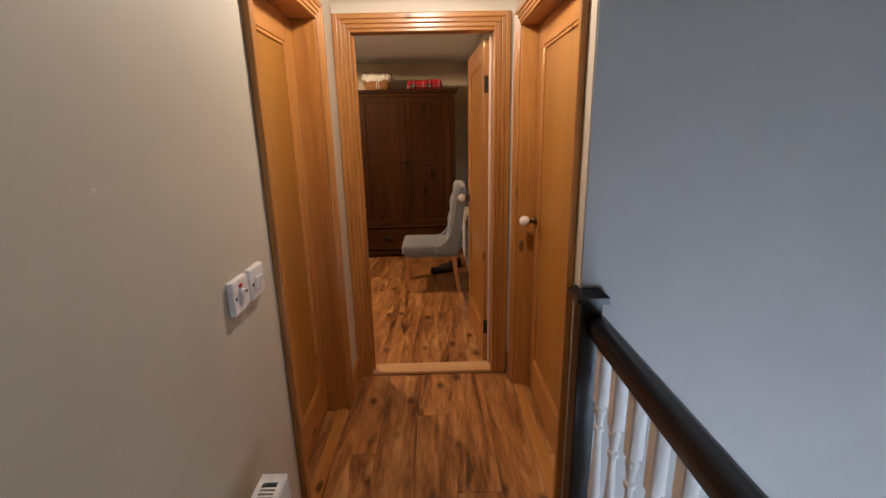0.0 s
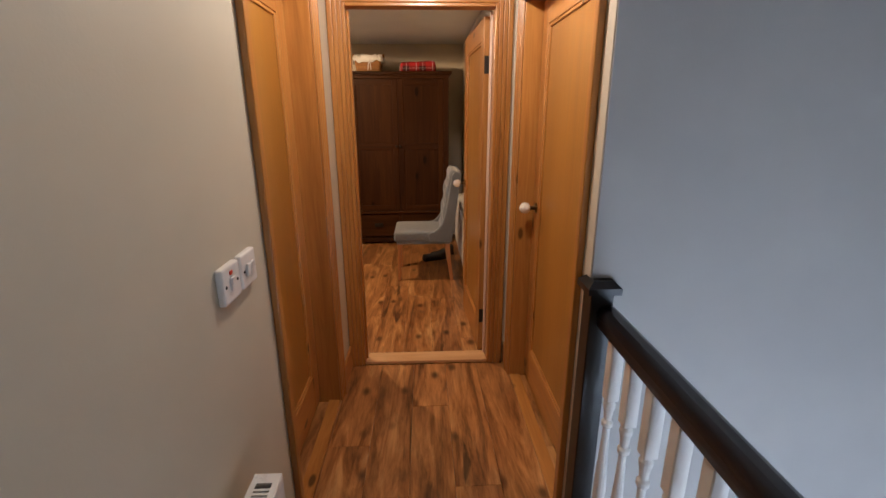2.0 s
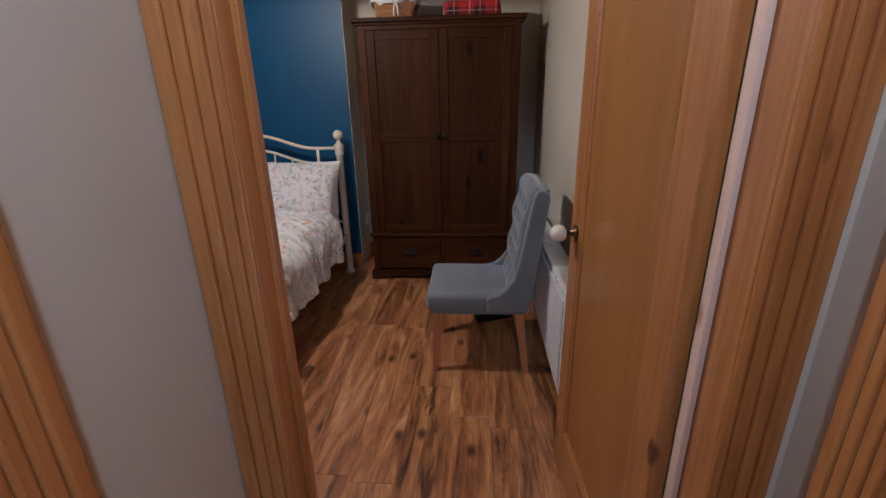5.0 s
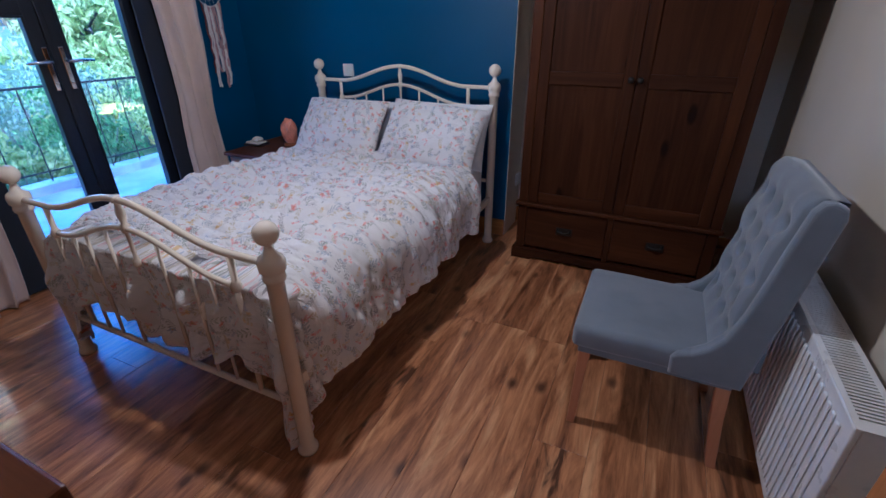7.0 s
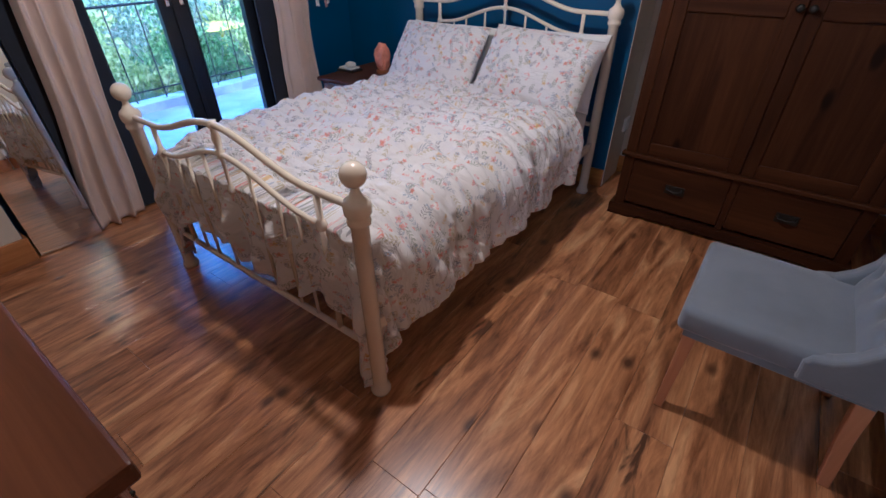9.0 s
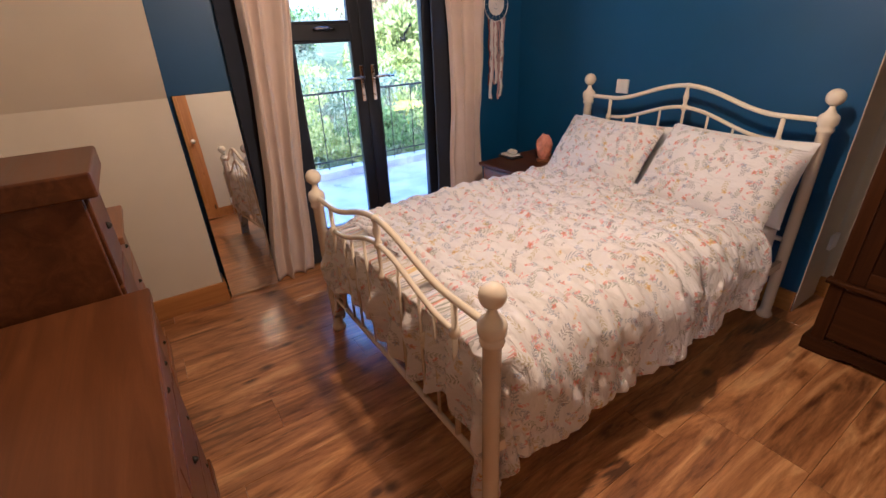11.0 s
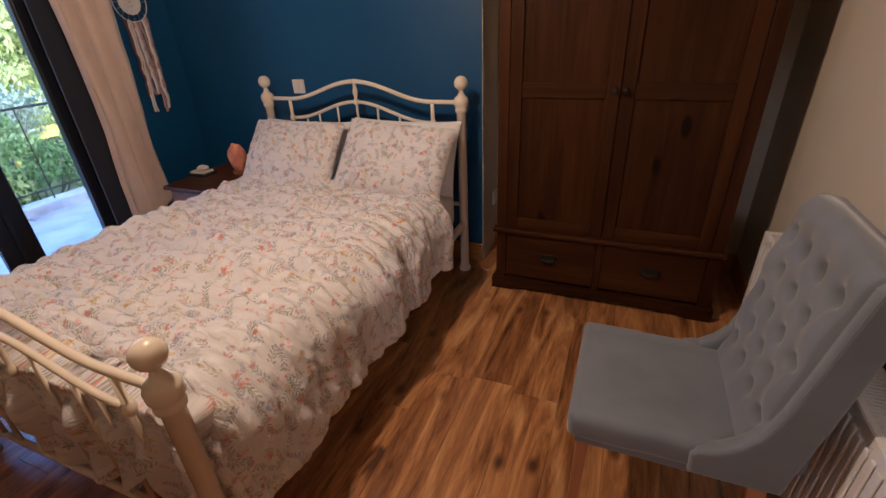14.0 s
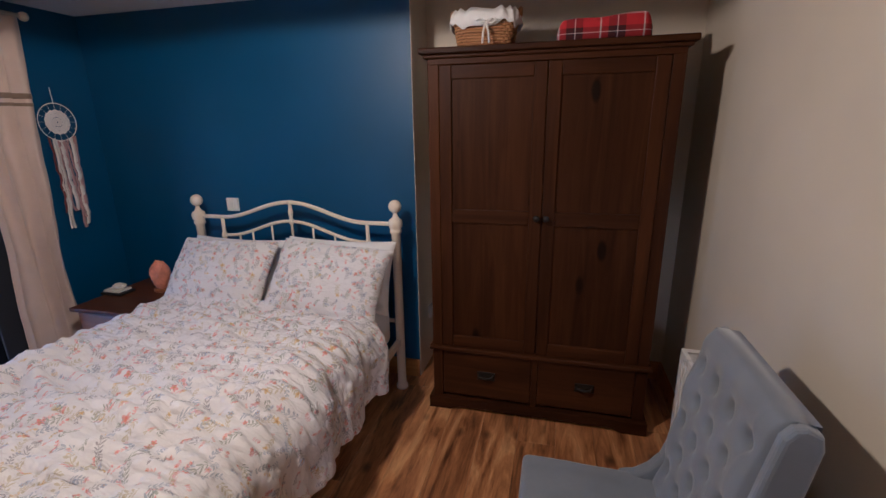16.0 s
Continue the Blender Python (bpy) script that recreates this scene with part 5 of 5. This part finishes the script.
def french_doors():
    w = tagged(new("french_doors"), "closed anthracite french doors with a small top light", "door", "", "structure")
    x0, x1 = -2.37, -2.3
    part("outer_frame", boxes(((x0 - 0.01, 4.3, 0), (x1 - 0.01, 4.355, 2.1)), ((x0 - 0.01, 5.445, 0), (x1 - 0.01, 5.5, 2.1)), ((x0 - 0.01, 4.355, 2.04), (x1 - 0.01, 5.445, 2.1)), ((x0 - 0.01, 4.355, 0), (x1 - 0.01, 5.445, 0.05)), bevel=0.004), FRAME, w)

    def leaf_frame(name, a, b, transom):
        s = 0.075
        items = [((x0, a, 0.055), (x1, a + s, 2.035)), ((x0, b - s, 0.055), (x1, b, 2.035)), ((x0, a + s, 0.055), (x1, b - s, 0.2)), ((x0, a + s, 1.965), (x1, b - s, 2.035))]
        if transom:
            items.append(((x0, a + s, 1.445), (x1, b - s, 1.545)))
        f = part(name, boxes(*items, bevel=0.005), FRAME, w)
        spans = [(0.2, 1.445), (1.545, 1.965)] if transom else [(0.2, 1.965)]
        for z0, z1 in spans:
            g = part("pane", boxes(((-2.34, a + s, z0), (-2.334, b - s, z1))), PANE, f, "clear glass pane")
            g.visible_shadow = False
            part("glazing_bead", boxes(((-2.312, a + s, z0), (-2.298, a + s + 0.012, z1)), ((-2.312, b - s - 0.012, z0), (-2.298, b - s, z1)), ((-2.312, a + s + 0.012, z0), (-2.298, b - s - 0.012, z0 + 0.012)), ((-2.312, a + s + 0.012, z1 - 0.012), (-2.298, b - s - 0.012, z1)), bevel=0.002), FRAME, f)
        return f

    a = leaf_frame("door_leaf", 4.358, 4.897, True)
    b = leaf_frame("door_leaf", 4.903, 5.442, False)
    part("meeting_bead", boxes(((-2.3, 4.885, 0.06), (-2.286, 4.915, 2.03)), bevel=0.004), FRAME, w)
    for leaf_ob, y, s in ((a, 4.862, -1), (b, 4.945, 1)):
        p = part("handle_plate", boxes(((-2.3, y - 0.014, 1.06), (-2.288, y + 0.014, 1.29)), bevel=0.004), CHROME, leaf_ob, "chrome back plate")
        part("lever", tube([(-2.29, y, 1.215), (-2.25, y, 1.215), (-2.24, y + s * 0.012, 1.215), (-2.238, y + s * 0.06, 1.217), (-2.242, y + s * 0.13, 1.212)], [0.011, 0.01, 0.0105, 0.0095, 0.007], 12), CHROME, p, "chrome lever", True)
        part("lock_barrel", lathe([(-2.29, 0.009), (-2.275, 0.009), (-2.272, 0.005)], 14, (0, y, 1.1), "x"), CHROME, p)
    part("top_light_handle", tube([(-2.3, 4.58, 1.515), (-2.275, 4.58, 1.515), (-2.268, 4.62, 1.517), (-2.268, 4.7, 1.512)], 0.008, 10), CHROME, a, "chrome stay handle", True)
    part("hinge", boxes(((-2.3, 5.436, 0.3), (-2.28, 5.452, 0.4)), ((-2.3, 5.436, 1.6), (-2.28, 5.452, 1.7)), bevel=0.003), FRAME, b)


french_doors()
setting("window_sill_reveal", boxes(((-2.5, 4.3, -0.03), (-2.25, 5.5, -0.002))), FRAME, "dark door sill")


# ---------------------------------------------------------------- outside
def ground_material():
    m = Mat("garden_grass", (0.07, 0.11, 0.03), 0.95)
    v = m.coords()
    m.colour(m.ramp(m.noise(v, 1.4, 6), [(0.3, (0.05, 0.075, 0.02)), (0.5, (0.09, 0.12, 0.035)), (0.7, (0.16, 0.16, 0.07))]))
    m.bump(m.noise(v, 40, 4), 0.6, 0.04)
    return m.m


def slab_material():
    m = Mat("wet_concrete_slab", (0.4, 0.39, 0.38), 0.35)
    v = m.coords((1, 1, 1), 7.0)
    f = m.noise(v, 3.0, 5)
    m.colour(m.ramp(f, [(0.35, (0.3, 0.29, 0.28)), (0.55, (0.5, 0.48, 0.45)), (0.7, (0.6, 0.57, 0.53))]))
    m.rough(f, 0.05, 0.7)
    m.bump(m.noise(v, 60, 3), 0.3, 0.004)
    return m.m


GRASS, SLAB = ground_material(), slab_material()


def foliage(name, tones):
    m = Mat(name, tones[1], 0.6)
    g = m.n("ShaderNodeNewGeometry")
    m.colour(m.ramp(g.outputs["Random Per Island"], [(0.1, tones[0]), (0.5, tones[1]), (0.9, tones[2])]))
    thin = m.n("ShaderNodeBsdfTranslucent")
    blend = m.n("ShaderNodeMixShader", Fac=0.45)
    m.link(m.b.inputs["Base Color"].links[0].from_socket, thin.inputs["Color"])
    m.link(m.b.outputs[0], blend.inputs[1])
    m.link(thin.outputs[0], blend.inputs[2])
    m.link(blend.outputs[0], m.t.nodes["Material Output"].inputs["Surface"])
    return m.m


LEAVES = [foliage("green_leaves", ((0.06, 0.11, 0.025), (0.12, 0.2, 0.05), (0.22, 0.3, 0.1))),
          foliage("yellow_green_leaves", ((0.16, 0.21, 0.04), (0.3, 0.34, 0.09), (0.45, 0.46, 0.18))),
          foliage("grey_green_leaves", ((0.09, 0.13, 0.08), (0.18, 0.23, 0.15), (0.3, 0.35, 0.26))),
          foliage("autumn_leaves", ((0.12, 0.1, 0.03), (0.2, 0.17, 0.06), (0.3, 0.2, 0.1)))]
BARK = wood("bark", (0.05, 0.04, 0.03), (0.1, 0.085, 0.07), (0.16, 0.14, 0.12), "z", 0.9, knots=False)

# one sheet: level by the house, a bank beyond the railing, then fields to the horizon
_n = 60
_gv, _gf = [], []
for _j in range(_n + 1):
    for _i in range(_n + 1):
        _s, _t = _i / _n * 2 - 1, _j / _n * 2 - 1
        _x, _y = -2.6 + 900 * _s * abs(_s) ** 3.0, 4.8 + 900 * _t * abs(_t) ** 3.0
        _d = -2.6 - _x
        _z = -0.75 + (0.05 * _d if 0 < _d < 40 else (2.0 if _d >= 40 else 0)) + 0.1 * noise.noise(Vector((_x * 0.3, _y * 0.3, 0)))
        if _d < 1.5:
            _z = -3.0 if _d < 0 else -0.9
        _gv.append((_x, _y, _z))
for _j in range(_n):
    for _i in range(_n):
        _k = _j * (_n + 1) + _i
        _gf.append((_k, _k + 1, _k + _n + 2, _k + _n + 1))
_gm = bpy.data.meshes.new("ground")
_gm.from_pydata(_gv, [], _gf)
_gm.materials.append(GRASS)
tagged(new("ground", _gm), "rough garden grass that rises to distant fields", "ground", "", "structure")

terrace = setting("terrace", boxes(((-4.55, 2.2, -1.2), (-2.5, 7.6, -0.09))), SLAB, "pale wet paved terrace outside the glazed doors")
setting("terrace_kerb", boxes(((-4.62, 2.2, -1.2), (-4.42, 7.6, 0.0)), bevel=0.01), SLAB, "low kerb at the edge of the terrace")


def railing():
    r = thing("terrace_railing", "thin dark wrought iron railing at the terrace edge", "railing")
    x = -4.52
    part("top_rail", tube([(x, 2.2, 0.88), (x, 7.6, 0.88)], 0.012, 8), IRON, r)
    part("lower_rail", tube([(x, 2.2, 0.1), (x, 7.6, 0.1)], 0.008, 8), IRON, r)
    y = 2.3
    while y < 7.6:
        part("baluster", tube([(x, y, 0.0), (x, y, 0.88)], 0.007, 6), IRON, r)
        y += 0.3


railing()


def leaf_cloud(rnd, centre, radii, count, size):
    """Leaves as small bent quads on a lumpy shell of clumps."""
    verts, faces = [], []
    clumps = []
    for _ in range(max(6, count // 160)):
        d = Vector((rnd.gauss(0, 1), rnd.gauss(0, 1), rnd.gauss(0, 0.9))).normalized() * rnd.uniform(0.35, 0.95)
        clumps.append((Vector((d.x * radii[0], d.y * radii[1], d.z * radii[2])), rnd.uniform(0.22, 0.42)))
    for _ in range(count):
        c, r = rnd.choice(clumps)
        d = Vector((rnd.gauss(0, 1), rnd.gauss(0, 1), rnd.gauss(0, 1))).normalized() * (rnd.random() ** 0.4) * r
        p = Vector(centre) + c + Vector((d.x * radii[0], d.y * radii[1], d.z * radii[2]))
        e = Euler((rnd.uniform(0, 6.3), rnd.uniform(0, 6.3), rnd.uniform(0, 6.3))).to_matrix()
        s = size * rnd.uniform(0.6, 1.3)
        k = len(verts)
        for a, b, h in ((-1, 0, 0), (0, -0.45, 0.12), (1, 0, 0), (0, 0.45, 0.12)):
            verts.append(p + e @ Vector((a * s, b * s, h * s)))
        faces.append((k, k + 1, k + 2, k + 3))
    return verts, faces


def tree(name, label, x, y, z, height, spread, mat, count, seed, category="tree", leaf=0.07, trunk=True):
    rnd = random.Random(seed)
    t = thing(name, label, category, "", (x, y, z))
    crown_z = height * (0.6 if trunk else 0.5)
    bm = bmesh.new()
    if trunk:
        tube([(0, 0, -0.2), (0.05, 0.03, height * 0.25), (-0.04, 0.06, height * 0.5), (0.03, 0, height * 0.8)], [height * 0.03, height * 0.022, height * 0.015, height * 0.006], 8, bm)
    for k in range(9 if trunk else 7):
        a = k * 2.4 + rnd.uniform(-0.4, 0.4)
        z0 = height * (0.25 + 0.05 * k) if trunk else 0
        l = spread * rnd.uniform(0.5, 0.9)
        tube([(0, 0, z0), (l * 0.5 * math.cos(a), l * 0.5 * math.sin(a), z0 + height * 0.14), (l * math.cos(a), l * math.sin(a), z0 + height * (0.3 if trunk else 0.6))], [height * 0.011, height * 0.008, height * 0.003], 6, bm)
    part("trunk" if trunk else "stems", bm, BARK, t, "", True)
    v, f = leaf_cloud(rnd, (0, 0, crown_z), (spread, spread, height * (0.42 if trunk else 0.5)), count, leaf)
    me = bpy.data.meshes.new("crown")
    me.from_pydata(v, [], f)
    me.materials.append(mat)
    c = new("crown", me)
    c.parent = t


_rnd = random.Random(11)
for _k, (_x, _y, _h, _s, _m) in enumerate(((-5.6, 3.6, 1.1, 0.7, 1), (-5.9, 4.7, 1.0, 0.75, 2), (-5.8, 5.8, 1.0, 0.7, 1), (-6.2, 6.9, 1.3, 0.9, 0), (-7.4, 4.1, 1.6, 1.1, 0), (-7.6, 5.6, 1.3, 1.0, 1), (-7.9, 7.2, 1.7, 1.1, 2), (-8.8, 8.8, 1.6, 1.3, 1), (-9.6, 5.0, 1.6, 1.5, 0), (-10.5, 7.0, 1.6, 1.6, 1), (-7.5, 9.4, 1.2, 1.1, 0), (-6.6, 8.3, 1.2, 0.8, 1))):
    tree("shrub", ("dense dark green", "yellow-green leafy", "grey-green feathery")[_m] + " garden shrub beyond the terrace railing", _x, _y, -0.75 + 0.05 * (-2.6 - _x), _h, _s, LEAVES[_m], 2600, 30 + _k, "shrub", 0.045, False)
for _k, (_x, _y, _h, _s, _m, _c) in enumerate(((-11.5, 4.4, 1.9, 1.8, 0, 7000), (-11.5, 10.4, 2.6, 1.7, 1, 9000), (-14.0, 6.6, 2.0, 2.2, 2, 7000), (-10.2, 13.2, 2.4, 2.0, 0, 8000), (-16.0, 13.5, 3.1, 2.6, 3, 9000), (-17.0, 3.0, 2.0, 2.6, 1, 6000), (-12.5, 16.5, 2.8, 2.6, 2, 7000), (-20.0, 8.5, 2.5, 3.0, 0, 6000))):
    tree("garden_tree", ("leafy green", "yellow-green", "grey-green", "autumn-tinted")[_m] + " garden tree with an airy crown", _x, _y, -0.75 + 0.05 * (-2.6 - _x), _h, _s, LEAVES[_m], _c, 70 + _k, "tree", 0.1)

_b = thing("water_barrel", "blue plastic water barrel in the garden", "barrel")
part("barrel_body", lathe([(0, 0.24), (0.1, 0.28), (0.3, 0.29), (0.34, 0.275), (0.38, 0.29), (0.6, 0.29), (0.64, 0.275), (0.68, 0.29), (0.88, 0.27), (0.9, 0.25)], 24), plain("blue_plastic", (0.1, 0.2, 0.33), 0.5), _b, "", True)
_b.location = (-8.6, 8.0, -0.75)
_b.scale = (0.8, 0.8, 0.8)
_t = thing("garden_table", "yellow slatted garden table", "table")
_y = plain("yellow_paint", (0.6, 0.5, 0.06), 0.5)
for _k in range(7):
    part("slat", boxes(((-0.5 + 0.145 * _k, -0.7, 0.7), (-0.375 + 0.145 * _k, 0.7, 0.73)), bevel=0.004), _y, _t)
for _a in (-0.42, 0.42):
    for _c in (-0.6, 0.6):
        part("leg", boxes(((_a - 0.03, _c - 0.03, 0), (_a + 0.03, _c + 0.03, 0.7)), bevel=0.004), _y, _t)
_t.location = (-7.8, 7.9, -0.6)


# ---------------------------------------------------------------- floor planks
def planks(parent_name, label, x0, x1, y0, y1, phase, width, seed):
    base = tagged(new(parent_name), label, "floor", "", "structure")
    rnd = random.Random(seed)
    meshes = {}
    k0 = math.floor((x0 - phase) / width)
    k = k0
    while phase + k * width < x1:
        a, b = max(x0, phase + k * width), min(x1, phase + (k + 1) * width)
        start = y0 if b <= 0.43 or y0 < 0 else 3.336
        y = start - rnd.uniform(0, 1.1)
        while y < y1:
            e = y + 1.22
            c, d = max(y, start), min(e, y1)
            if d - c > 0.02 and b - a > 0.02:
                key = (round(b - a, 3), round(d - c, 3))
                if key not in meshes:
                    bm = bmesh.new()
                    w, l, g, v = (b - a) / 2, (d - c) / 2, 0.0004, 0.0012
                    lo = [bm.verts.new(p) for p in ((-w + g, -l + g, -0.012), (w - g, -l + g, -0.012), (w - g, l - g, -0.012), (-w + g, l - g, -0.012))]
                    mi = [bm.verts.new(p) for p in ((-w + g, -l + g, -v), (w - g, -l + g, -v), (w - g, l - g, -v), (-w + g, l - g, -v))]
                    hi = [bm.verts.new(p) for p in ((-w + g + v, -l + g + v, 0), (w - g - v, -l + g + v, 0), (w - g - v, l - g - v, 0), (-w + g + v, l - g - v, 0))]
                    for p, q in ((lo, mi), (mi, hi)):
                        for i in range(4):
                            bm.faces.new((p[i], p[(i + 1) % 4], q[(i + 1) % 4], q[i]))
                    bm.faces.new(hi)
                    me = bpy.data.meshes.new("plank")
                    bm.to_mesh(me)
                    bm.free()
                    me.materials.append(FLOOR)
                    meshes[key] = me
                p = new("plank", meshes[key])
                p.location = ((a + b) / 2, (c + d) / 2, 0)
                p.parent = base
            y = e
        k += 1


planks("floor_bedroom", "hickory laminate planks with dark streaks and knots", -2.25, 1.5, 2.98, 6.55, 0.283, 0.193, 5)
planks("floor_landing", "hickory laminate planks with dark streaks and knots", 0.42, 1.6, -1.3, 3.225, 0.745, 0.191, 8)
